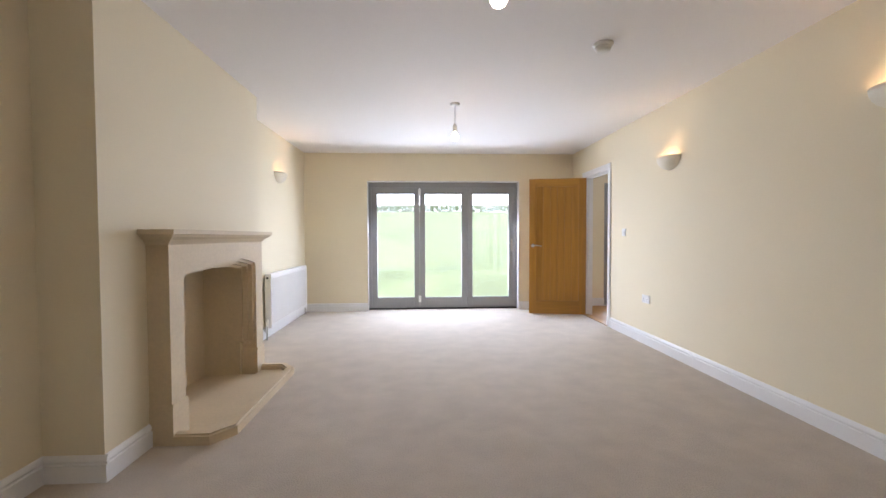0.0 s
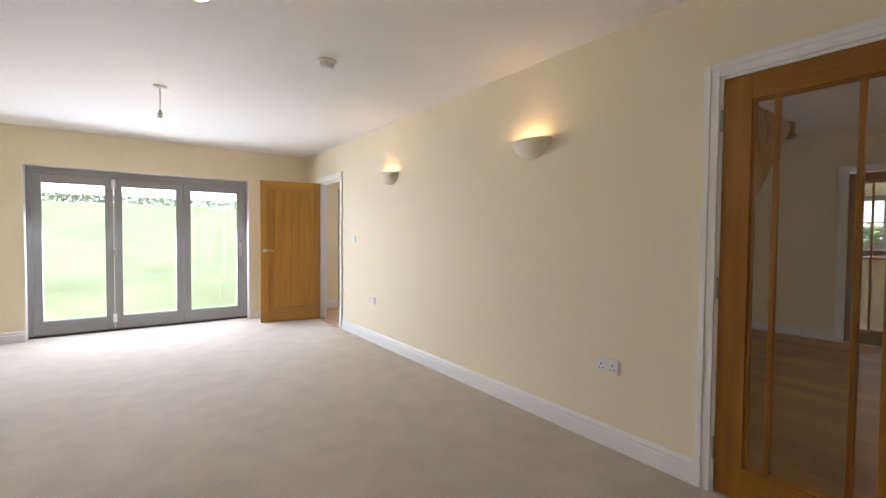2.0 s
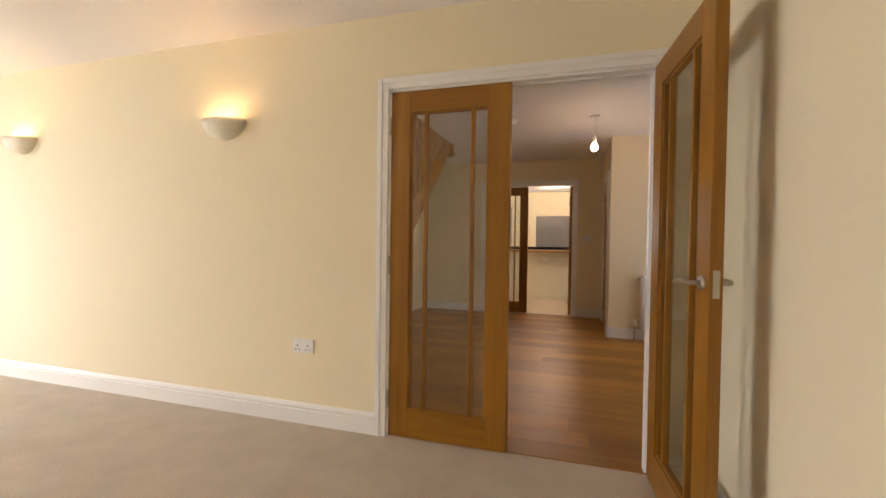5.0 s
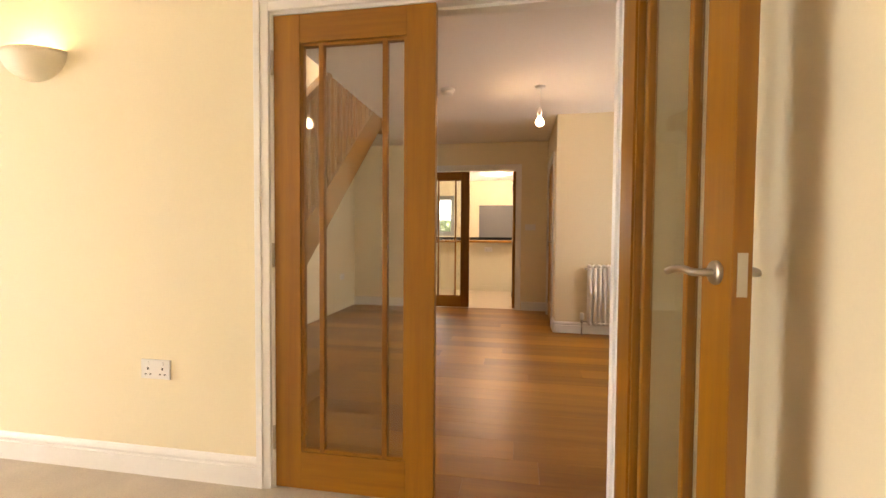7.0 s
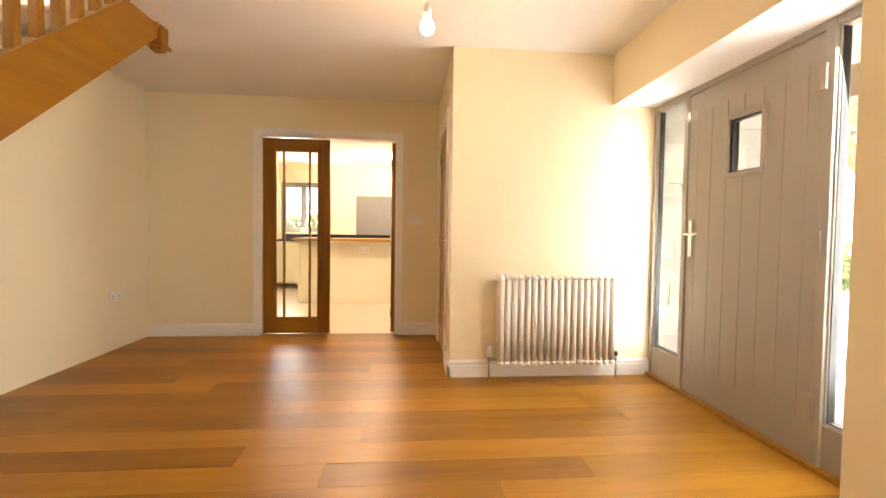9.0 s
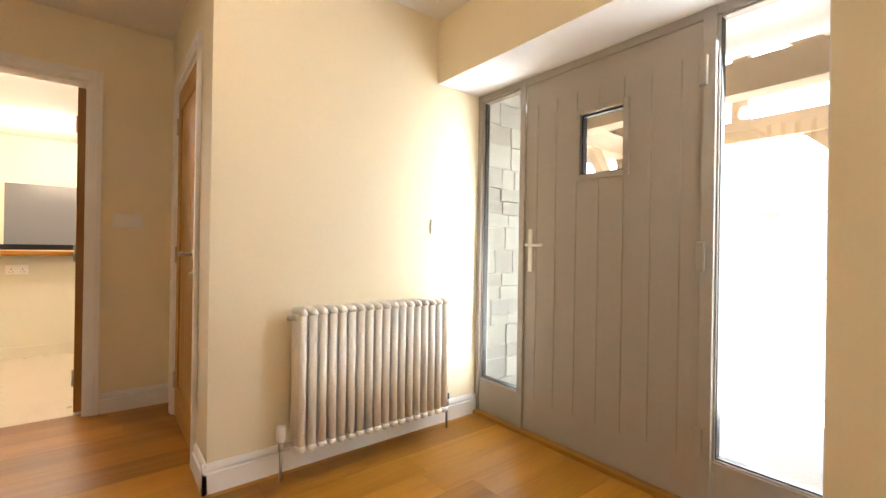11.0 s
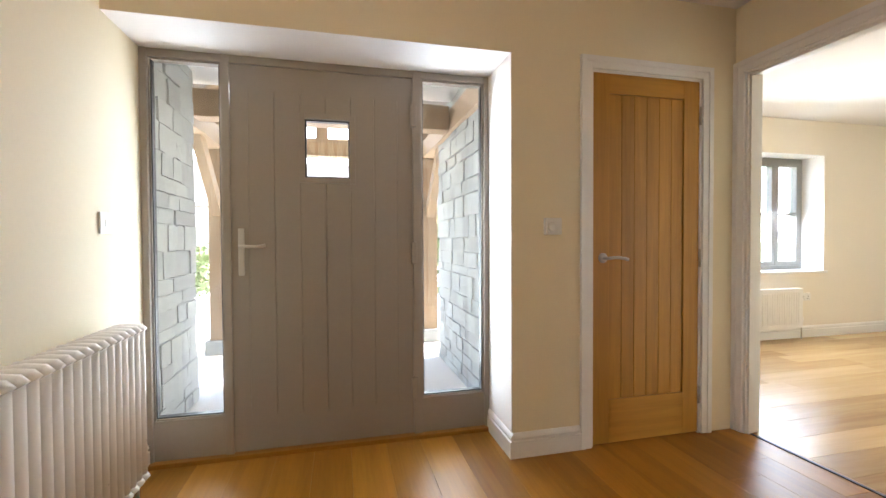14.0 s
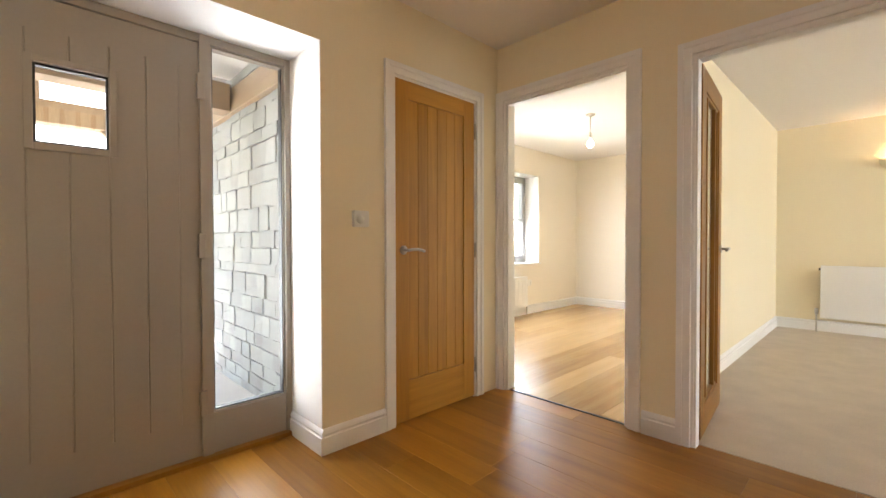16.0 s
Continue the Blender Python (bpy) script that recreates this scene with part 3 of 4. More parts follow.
# unseen strips added behind the leaf's edges to keep lamp light from leaking in
for x0, x1, z0, z1 in ((DX0 - 0.012, DX0 + 0.014, 0.022, FZ - 0.04), (DX1 - 0.014, DX1 + 0.012, 0.022, FZ - 0.04), (DX0 + 0.014, DX1 - 0.014, FZ - 0.056, FZ - 0.03), (DX0 + 0.014, DX1 - 0.014, 0.02, 0.036)):
    part("leak_stop", boxes((x0, x1, T0 - 0.006, -0.062, z0, z1)), GREY, fd)
leaf = thing("leaf", pose(0, 0, 0), "grey painted boarded leaf", "", "", "")
leaf.parent = fd
VX0, VX1, VZ0, VZ1 = 5.07, 5.30, 1.43, 1.735
P0 = -0.012


def groove_board(a, b, z0, z1, left=True, right=True):
    c, f = 0.004, P0 + 0.003
    out = [(a, -0.055), (b, -0.055)]
    out += [(b, f - c), (b - c, f)] if right else [(b, f)]
    out += [(a + c, f), (a, f - c)] if left else [(a, f)]
    part("board", prism(bmesh.new(), out, z0, z1), GREY, leaf)


bw = (DX1 - DX0 - 0.16) / 6
edges = [DX0 + 0.08 + i * bw for i in range(7)]
for a, b, z0, z1 in ((DX0, edges[0], 0.026, FZ - 0.044), (edges[6], DX1, 0.026, FZ - 0.044)):
    part("stile", boxes((a, b, -0.06, P0 + 0.003, z0, z1)), GREY, leaf)
for z0, z1 in ((0.026, 0.20), (FZ - 0.17, FZ - 0.044)):
    part("rail", boxes((edges[0], edges[6], -0.06, P0 + 0.003, z0, z1)), GREY, leaf)
for i in range(6):
    a, b = edges[i], edges[i + 1]
    if b < VX0 - 0.02 or a > VX1 + 0.02:
        groove_board(a, b, 0.20, FZ - 0.17)
    else:
        groove_board(a, b, 0.20, VZ0)
        groove_board(a, b, VZ1, FZ - 0.17)
        if a < VX0:
            groove_board(a, VX0, VZ0, VZ1, True, False)
        if b > VX1:
            groove_board(VX1, b, VZ0, VZ1, False, True)
# unseen sheets added behind the boards to block light at their joints
for a, b, z0, z1 in ((edges[0], edges[6], 0.20, VZ0), (edges[0], edges[6], VZ1, FZ - 0.17), (edges[0], VX0, VZ0, VZ1), (VX1, edges[6], VZ0, VZ1)):
    part("leak_backing", boxes((a, b, -0.066, -0.0555, z0, z1)), GREY, leaf)
for a, b, z0, z1 in ((VX0 - 0.028, VX0, VZ0 - 0.028, VZ1 + 0.028), (VX1, VX1 + 0.028, VZ0 - 0.028, VZ1 + 0.028), (VX0, VX1, VZ0 - 0.028, VZ0), (VX0, VX1, VZ1, VZ1 + 0.028)):
    part("vision_frame", boxes((a, b, -0.07, P0 + 0.014, z0, z1), bevel=0.004), GREY, leaf)
for a, b, z0, z1 in ((VX0, VX0 + 0.008, VZ0, VZ1), (VX1 - 0.008, VX1, VZ0, VZ1), (VX0 + 0.008, VX1 - 0.008, VZ0, VZ0 + 0.008), (VX0 + 0.008, VX1 - 0.008, VZ1 - 0.008, VZ1)):
    part("gasket", boxes((a, b, -0.05, -0.02, z0, z1)), DARK, leaf)
part("pane", boxes((VX0 + 0.008, VX1 - 0.008, -0.04, -0.034, VZ0 + 0.008, VZ1 - 0.008)), GLASS, leaf, "small clear glass vision pane").visible_shadow = False
bp = part("backplate", boxes((DX1 - 0.06, DX1 - 0.03, P0 + 0.003, P0 + 0.013, 0.925, 1.165), bevel=0.005), POLISH, fd, "satin nickel back plate")
part("lever", tube(bmesh.new(), [(DX1 - 0.045, P0 + y, 1.075) for y in (0.012, 0.035, 0.05)] + [(DX1 - 0.045 - s, P0 + 0.055, 1.075 - c) for s, c in ((0.015, 0), (0.05, 0.003), (0.09, 0.002), (0.12, -0.003))], 0.0085), POLISH, bp, "", True)
for z in (0.28, 1.03, 1.78):
    part("hinge", boxes((DX0 - 0.022, DX0 + 0.012, P0 + 0.004, P0 + 0.028, z - 0.06, z + 0.06), bevel=0.006), GREY, fd)

# ---- lamps ----


def pendant(x, y, watts, drop=0.19):
    ob = thing("pendant_light", pose(x, y, CEIL), "bare lit bulb on a short white cord below the ceiling", "pendant light", "pendant lights")
    part("rose", lathe(bmesh.new(), ((0.001, -0.022), (0.03, -0.022), (0.044, -0.012), (0.048, 0), (0.001, 0)), 24), PLASTIC, ob, "", True)
    part("cord", lathe(bmesh.new(), ((0.0035, -0.02 - drop), (0.0035, -0.02)), 8), PLASTIC, ob, "", True)
    part("lampholder", lathe(bmesh.new(), ((0.001, -drop - 0.075), (0.019, -drop - 0.075), (0.021, -drop - 0.03), (0.014, -drop - 0.012), (0.005, -drop), (0.001, -drop)), 16), PLASTIC, ob, "", True)
    z = -drop - 0.075
    b = part("bulb", lathe(bmesh.new(), ((0.001, z - 0.088), (0.014, z - 0.086), (0.027, z - 0.077), (0.035, z - 0.062), (0.037, z - 0.05), (0.033, z - 0.034), (0.022, z - 0.016), (0.014, z - 0.006), (0.013, z), (0.001, z)), 24), BULB, ob, "glowing frosted bulb", True)
    b.visible_shadow = False
    lamp("bulb_light", "POINT", pose(x, y, CEIL + z - 0.06), watts, (1.0, 0.66, 0.34), radius=0.03)
    return ob


pendant(0.79, 4.18, 0.35)
pendant(0.78, 1.80, 0.35)
pendant(5.13, -0.30, 0.54)
pendant(1.0, -2.0, 0.22)


def sconce(x, y, z, way, watts):
    """A half-bowl plaster uplighter on a wall; way: +1 or -1, the side the room lies on."""
    ob = thing("wall_light", pose(x, y, z, 0, 0, -90 * way), "cream plaster half-bowl uplighter, lit, on the wall", "wall light", "wall lights")
    prof = []
    for i in range(11):
        a = radians(90 * i / 10)
        prof.append((0.165 * math.sin(a), 0.125 * (1 - math.cos(a)) - 0.125))
    inner = [(r * 0.94, h * 0.9 + 0.0) for r, h in reversed(prof)]
    bm = lathe(bmesh.new(), [(max(r, 0.001), h) for r, h in prof + inner], 28, arc=math.pi)
    bmesh.ops.scale(bm, vec=(1, 0.62, 1), verts=bm.verts[:])
    part("bowl", bm, PLASTER, ob, "", True)
    part("backplate", boxes((-0.15, 0.15, 0.0, 0.006, -0.05, -0.005)), PLASTER, ob)
    part("bulb", lathe(bmesh.new(), ((0.001, -0.02), (0.014, -0.025), (0.018, -0.045), (0.01, -0.07), (0.001, -0.075)), 12, (0, 0.05, 0)), BULB, ob, "glowing bulb", True).visible_shadow = False
    lamp("uplight", "POINT", pose(x + way * 0.05, y, z - 0.03), watts, WARM, radius=0.025)


sconce(LE, 4.02, 1.885, -1, 0.55)
sconce(LE, 2.055, 1.885, -1, 0.55)
sconce(LW, 5.47, 1.93, 1, 0.55)
sconce(LW, 0.32, 1.93, 1, 0.55)


def smoke_alarm(x, y):
    ob = thing("smoke_alarm", pose(x, y, CEIL), "round white smoke alarm on the ceiling", "smoke alarm", "smoke alarms")
    part("base", lathe(bmesh.new(), ((0.001, -0.018), (0.062, -0.018), (0.066, -0.01), (0.066, 0), (0.001, 0)), 28), PLASTIC, ob, "", True)
    part("cover", lathe(bmesh.new(), ((0.001, -0.05), (0.036, -0.05), (0.046, -0.044), (0.05, -0.019), (0.001, -0.019)), 28), PLASTIC, ob, "", True)


smoke_alarm(1.67, 2.88)
smoke_alarm(5.09, 0.53)

# ---- sockets and switches ----


def plate(name, at, w, h, label, category, bits):
    ob = thing(name, at, label, category, category + "s")
    part("faceplate", boxes((-w / 2, w / 2, -0.009, 0, -h / 2, h / 2), bevel=0.003), PLASTIC, ob)
    for nm, x0, x1, z0, z1, mat in bits:
        part(nm, boxes((x0, x1, -0.012, -0.008, z0, z1), bevel=0.0012), mat, ob)


def socket(at, label):
    bits = []
    for s in (-1, 1):
        bits += [("rocker", s * 0.036 - 0.006, s * 0.036 + 0.006, 0.018, 0.034, PLASTIC), ("slot", s * 0.036 - 0.003, s * 0.036 + 0.003, -0.002, 0.008, DARK),
                 ("slot", s * 0.036 - 0.016, s * 0.036 - 0.008, -0.024, -0.019, DARK), ("slot", s * 0.036 + 0.008, s * 0.036 + 0.016, -0.024, -0.019, DARK)]
    plate("wall_socket", at, 0.146, 0.086, label, "socket", bits)


def switch(at, label, gangs=1):
    w = 0.086 if gangs < 3 else 0.146
    plate("light_switch", at, w, 0.086, label, "switch", [("rocker", (i - (gangs - 1) / 2) * 0.022 - 0.009, (i - (gangs - 1) / 2) * 0.022 + 0.009, -0.015, 0.015, PLASTIC) for i in range(gangs)])


socket(pose(LE, 1.455, 0.475, 0, 0, -90), "white double socket low on the cream wall")
socket(pose(LE, 4.43, 0.475, 0, 0, -90), "white double socket low on the cream wall")
switch(pose(LE, 4.93, 1.18, 0, 0, -90), "white light switch beside the boarded door", 2)
switch(pose(NX, -1.735, 1.175, 0, 0, -90), "white light switch beside the front door", 1)
switch(pose(HE, -0.30, 1.19, 0, 0, -90), "white switch plate beside the kitchen doors", 3)
socket(pose(6.9, HN, 0.47), "white double socket on the stair wall")
socket(pose(0.1, AS, 0.45, 0, 0, 180), "white double socket low in the study")
th = thing("thermostat", pose(4.075, HS, 1.165, 0, 0, 180), "white room thermostat beside the front door", "thermostat")
part("case", boxes((-0.045, 0.045, -0.028, 0, -0.04, 0.045), bevel=0.005), PLASTIC, th)
part("dial", lathe(bmesh.new(), ((0.001, 0.01), (0.02, 0.01), (0.024, 0.0), (0.001, 0)), 20, (-0.012, -0.028, 0.0), Matrix.Rotation(radians(90), 4, "X")), PLASTIC, th, "", True)

# ---- radiators ----


def panel_radiator(at, w, h, label, valve=True):
    ob = thing("panel_radiator", at, label, "radiator", "panel radiators")
    part("front_panel", boxes((0, w, -0.10, -0.088, 0, h), bevel=0.004), GLOSS, ob)
    bm = bmesh.new()
    n = int(w / 0.034)
    for i in range(n):
        x = 0.03 + (w - 0.06) * i / n
        box(bm, x, x + 0.017, -0.1035, -0.099, 0.045, h - 0.05)
    part("ribs", bm, GLOSS, ob)
    part("back_panel", boxes((0.01, w - 0.01, -0.045, -0.035, 0.01, h - 0.01), bevel=0.004), GLOSS, ob)
    part("top_grille", boxes((0.002, w - 0.002, -0.088, -0.03, h - 0.012, h - 0.002), bevel=0.002), GLOSS, ob)
    for x in (0.0, w - 0.008):
        part("side_cover", boxes((x, x + 0.008, -0.088, -0.03, 0.005, h - 0.012), bevel=0.002), GLOSS, ob)
    for x in (0.2, w - 0.2):
        part("bracket", boxes((x, x + 0.03, -0.035, 0, 0.05, h - 0.05)), GLOSS, ob)
    z0 = at.translation.z
    for x in ((-0.035, w + 0.035) if valve else ()):
        part("pipe", tube(bmesh.new(), [(x, -0.06, -z0), (x, -0.06, 0.05)], 0.0075), CHROME, ob, "", True)
        part("valve", lathe(bmesh.new(), ((0.001, 0.03), (0.012, 0.03), (0.014, 0.05), (0.018, 0.055), (0.018, 0.10), (0.014, 0.105), (0.001, 0.105)), 14, (x, -0.06, 0)), PLASTIC, ob, "white thermostatic valve", True)
    for x in (-0.008, w + 0.008):
        part("end_cap", lathe(bmesh.new(), ((0.001, -0.01), (0.012, -0.01), (0.012, 0.01), (0.001, 0.01)), 10, (x, -0.06, h - 0.045), Matrix.Rotation(radians(90), 4, "Y")), DARK, ob, "", True)


panel_radiator(pose(LW, 4.88, 0.125, 0, 0, 90), 1.46, 0.605, "white panel radiator on the alcove wall")
panel_radiator(pose(LW, -0.30, 0.165, 0, 0, 90), 1.46, 0.605, "white panel radiator on the wall near the glazed doors")
panel_radiator(pose(1.46, AS, 0.13, 0, 0, 180), 1.20, 0.43, "low white panel radiator under the study window")

cr = thing("column_radiator", pose(NX, -1.735, 0.12), "off-white column radiator on the nook wall", "radiator")
NC, CW = 18, 0.0485
for i in range(NC):
    y = 0.02 + i * CW
    bm = bmesh.new()
    for xo in (-0.125, -0.085, -0.045):
        tube(bm, [(xo, y, 0.03), (xo, y, 0.615)], 0.0205, 10)
    for z in (0.025, 0.615):
        tube(bm, [(-0.14, y, z), (-0.13, y, z + (0.012 if z > 0.3 else -0.012)), (-0.085, y, z + (0.016 if z > 0.3 else -0.016)), (-0.04, y, z + (0.012 if z > 0.3 else -0.012)), (-0.03, y, z)], 0.019, 10)
    part("column", bm, ENAMEL, cr, "", True)
for z in (0.03, 0.6):
    part("header", tube(bmesh.new(), [(-0.085, 0.0, z), (-0.085, 0.04 + (NC - 1) * CW, z)], 0.017, 12), ENAMEL, cr, "", True)
part("air_vent", tube(bmesh.new(), [(-0.085, 0.04 + (NC - 1) * CW, 0.6), (-0.085, 0.075 + (NC - 1) * CW, 0.6)], 0.011, 8), CHROME, cr, "brass air vent", True)
for y in (-0.035, 0.095 + (NC - 1) * CW):
    part("pipe", tube(bmesh.new(), [(-0.085, y, -0.12), (-0.085, y, 0.03)], 0.0075), CHROME, cr, "copper pipe", True)
    part("valve", tube(bmesh.new(), [(-0.085, y, 0.012), (-0.085, y, 0.05)], 0.013), CHROME, cr, "nickel valve body", True)
    if y > 0:
        part("valve_head", lathe(bmesh.new(), ((0.001, 0.052), (0.015, 0.052), (0.021, 0.06), (0.021, 0.105), (0.018, 0.112), (0.018, 0.122), (0.001, 0.124)), 16, (-0.085, y, 0)), PLASTIC, cr, "white thermostatic valve head", True)
    else:
        part("valve_head", lathe(bmesh.new(), ((0.001, 0.05), (0.014, 0.05), (0.014, 0.08), (0.001, 0.084)), 14, (-0.085, y, 0)), DARK, cr, "dark lockshield cap", True)
    part("tail", tube(bmesh.new(), [(-0.085, y, 0.03), (-0.085, y + (0.06 if y < 0 else -0.06), 0.03)], 0.009), CHROME, cr, "", True)
for y in (0.1, 0.75):
    part("bracket", boxes((-0.045, 0, y, y + 0.02, 0.3, 0.34)), ENAMEL, cr)

# ---- fireplace ----
fp = thing("fireplace", Matrix.Identity(4), "carved pale limestone fireplace surround and hearth", "fireplace")
FX = -0.90
B0, B1 = 2.46, 3.80


def yz(a, b, c):
    return (c, a, b)


for s in (0, 1):
    def m(v):
        return v if s == 0 else B0 + B1 - v
    part("jamb", prism(bmesh.new(), [(m(B0), 0.0), (m(2.60), 0.0), (m(2.60), 0.90), (m(B0), 0.90)], CBX, FX, yz), STONE, fp)
    part("plinth", prism(bmesh.new(), [(m(B0 - 0.006), 0.0), (m(2.612), 0.0), (m(2.612), 0.2), (m(2.60), 0.225), (m(B0), 0.225), (m(B0 - 0.006), 0.2)], CBX, FX + 0.008, yz), STONE, fp)
    for k, (dy, dx) in enumerate(((0.03, -0.02), (0.055, -0.05), (0.075, -0.085))):
        part("moulding", prism(bmesh.new(), [(m(2.60), 0.26), (m(2.60 + dy), 0.30), (m(2.60 + dy), 0.93), (m(2.60), 0.93)], CBX - 0.02 * k, FX + dx, yz), STONE, fp)
mid = (B0 + B1) / 2
part("lintel", prism(bmesh.new(), [(B0, 0.90), (2.60, 0.90), (2.605, 0.93), (2.68, 0.948), (2.86, 0.976), (mid, 0.986), (B0 + B1 - 2.86, 0.976), (B0 + B1 - 2.68, 0.948), (B0 + B1 - 2.605, 0.93), (B0 + B1 - 2.60, 0.90), (B1, 0.90), (B1, 1.11), (B0, 1.11)], CBX, FX, yz), STONE, fp)
for dz, dx in ((0.022, -0.02), (0.042, -0.05), (0.06, -0.085)):
    part("moulding", prism(bmesh.new(), [(2.60, 0.93 - dz), (2.68, 0.948 - dz), (2.86, 0.976 - dz), (mid, 0.986 - dz), (B0 + B1 - 2.86, 0.976 - dz), (B0 + B1 - 2.68, 0.948 - dz), (B0 + B1 - 2.60, 0.93 - dz), (B0 + B1 - 2.60, 1.0), (2.60, 1.0)], CBX, FX + dx, yz), STONE, fp)
bm = bmesh.new()
lev = ((1.10, 0.0), (1.112, 0.010), (1.128, 0.026), (1.143, 0.05), (1.155, 0.06), (1.158, 0.068), (1.184, 0.068))
rings = [[bm.verts.new(v) for v in ((CBX, B0 - o, z), (FX + o, B0 - o, z), (FX + o, B1 + o, z), (CBX, B1 + o, z))] for z, o in lev]
for a, b in zip(rings, rings[1:]):
    for i in range(4):
        bm.faces.new((a[i], a[(i + 1) % 4], b[(i + 1) % 4], b[i]))
bm.faces.new(rings[0])
bm.faces.new(rings[-1])
part("mantel_shelf", bm, STONE, fp)
part("back_panel", boxes((LW - 0.01, LW + 0.004, FO0, FO1, 0, 1.02)), STONE, fp)
part("cheek", boxes((LW + 0.004, CBX - 0.002, FO0, FO0 + 0.012, 0, 1.02)), STONE, fp)
part("cheek", boxes((LW + 0.004, CBX - 0.002, FO1 - 0.012, FO1, 0, 1.02)), STONE, fp)
HX = -0.60
hz = 0.02
part("hearth_slab", boxes((LW + 0.004, FX + 0.001, FO0 + 0.012, FO1 - 0.012, 0, hz)), STONE, fp)
part("hearth_slab", prism(bmesh.new(), [(FX, 2.49), (-0.72, 2.49), (HX - 0.03, 2.60), (HX - 0.03, 3.64), (-0.72, 3.75), (FX, 3.75)], 0, hz), STONE, fp)
outer = [(FX, 2.45), (-0.70, 2.45), (HX, 2.575), (HX, 3.665), (-0.70, 3.79), (FX, 3.79)]
inner = [(FX, 2.515), (-0.73, 2.515), (HX - 0.065, 2.60), (HX - 0.065, 3.64), (-0.73, 3.725), (FX, 3.725)]
for i in range(5):
    q = [outer[i], outer[i + 1], inner[i + 1], inner[i]]
    bm = prism(bmesh.new(), q, 0, 0.062)
    bmesh.ops.bevel(bm, geom=[e for e in bm.edges if all(v.co.z > 0.05 for v in e.verts) and abs((e.verts[0].co - e.verts[1].co).length) > 0.1], offset=0.012, segments=3, affect="EDGES")
    part("hearth_kerb", bm, STONE, fp)

# ---- stairs ----
NWX, NWY, R, G = 4.08, 1.45, 0.19, 0.23
NPX = 3.967                                     # foot newel
st = thing("staircase", Matrix.Identity(4), "oak staircase with winders, carpeted treads and square balusters", "staircase")
bull = [(HW, 1.18), (3.88, 1.18)] + [(3.88 + 0.16 * math.sin(radians(a)), 1.34 - 0.16 * math.cos(radians(a))) for a in range(15, 181, 15)] + [(NPX, 1.5), (NPX - 0.05, 1.5), (HW, 1.5)]
part("bottom_step", prism(bmesh.new(), [(a, b) for a, b in bull], 0, R - 0.03), OAKDX, st, "oak bullnose bottom step")
part("step_nosing", prism(bmesh.new(), [(a if a == HW else a + 0.012, b - 0.015) for a, b in bull], R - 0.03, R), OAKDX, st, "oak bullnose tread")
pv = (NPX, NWY)
wind = [[(HW, 1.37), (HW, 2.0), pv, (3.875, 1.37)], [(HW, 2.0), (HW, HN), (3.45, HN), pv], [(3.45, HN), (NPX, HN), pv]]
for i, q in enumerate(wind):
    top = 0.40 + 0.21 * i
    bm = prism(bmesh.new(), q, 0.19 if i == 0 else top - 0.23, top)
    bmesh.ops.bevel(bm, geom=[e for e in bm.edges if all(v.co.z > top - 0.01 for v in e.verts)], offset=0.022, segments=3, affect="EDGES")
    if i:
        prism(bm, q, 0.02, top - 0.23)
    part("winder", bm, CARPET, st, "carpeted winder tread")
for i in range(9):
    x = NWX - 0.11 + i * G
    z = 1.05 + R * i
    prof = [(x - 0.018, z), (x - 0.026, z - 0.012), (x - 0.018, z - 0.026), (x, z - 0.03), (x, z - R - 0.05), (x + G + 0.01, z + R - R - 0.03), (x + G + 0.01, z)]
    part("tread", prism(bmesh.new(), prof, NWY + 0.03, HN, lambda a, b, c: (a, c, b)), CARPET, st, "carpeted tread and riser")
sl = R / G


def rake(x, off):
    return 0.95 + sl * (x - NWX) + off


part("string", prism(bmesh.new(), [(NPX, rake(NPX, 0.14)), (6.25, rake(6.25, 0.14)), (6.25, rake(6.25, -0.18)), (NPX, rake(NPX, -0.18))], NWY - 0.01, NWY + 0.03, lambda a, b, c: (a, c, b)), OAKDX, st, "oak outer string")
part("string_cap", prism(bmesh.new(), [(NPX, rake(NPX, 0.165)), (5.95, rake(5.95, 0.165)), (5.95, rake(5.95, 0.14)), (NPX, rake(NPX, 0.14))], NWY - 0.022, NWY + 0.042, lambda a, b, c: (a, c, b)), OAKDX, st)
part("soffit", prism(bmesh.new(), [(NPX, rake(NPX, -0.15)), (6.25, rake(6.25, -0.15)), (6.25, rake(6.25, -0.175)), (NPX, rake(NPX, -0.175))], NWY + 0.03, HN, lambda a, b, c: (a, c, b)), WHITE, st, "white underside of the flight")
part("wall_string", prism(bmesh.new(), [(NPX, rake(NPX, 0.27)), (6.25, rake(6.25, 0.27)), (6.25, rake(6.25, -0.1)), (NPX, rake(NPX, -0.1))], HN - 0.02, HN, lambda a, b, c: (a, c, b)), OAKDX, st)


def newel(x, y, z0, z1):
    n = part("newel_post", boxes((x - 0.045, x + 0.045, y - 0.045, y + 0.045, z0, z1), bevel=0.005), OAKDV, st)
    part("newel_cap", boxes((x - 0.06, x + 0.06, y - 0.06, y + 0.06, z1, z1 + 0.03), (x - 0.05, x + 0.05, y - 0.05, y + 0.05, z1 + 0.03, z1 + 0.05), bevel=0.008), OAKDV, n)


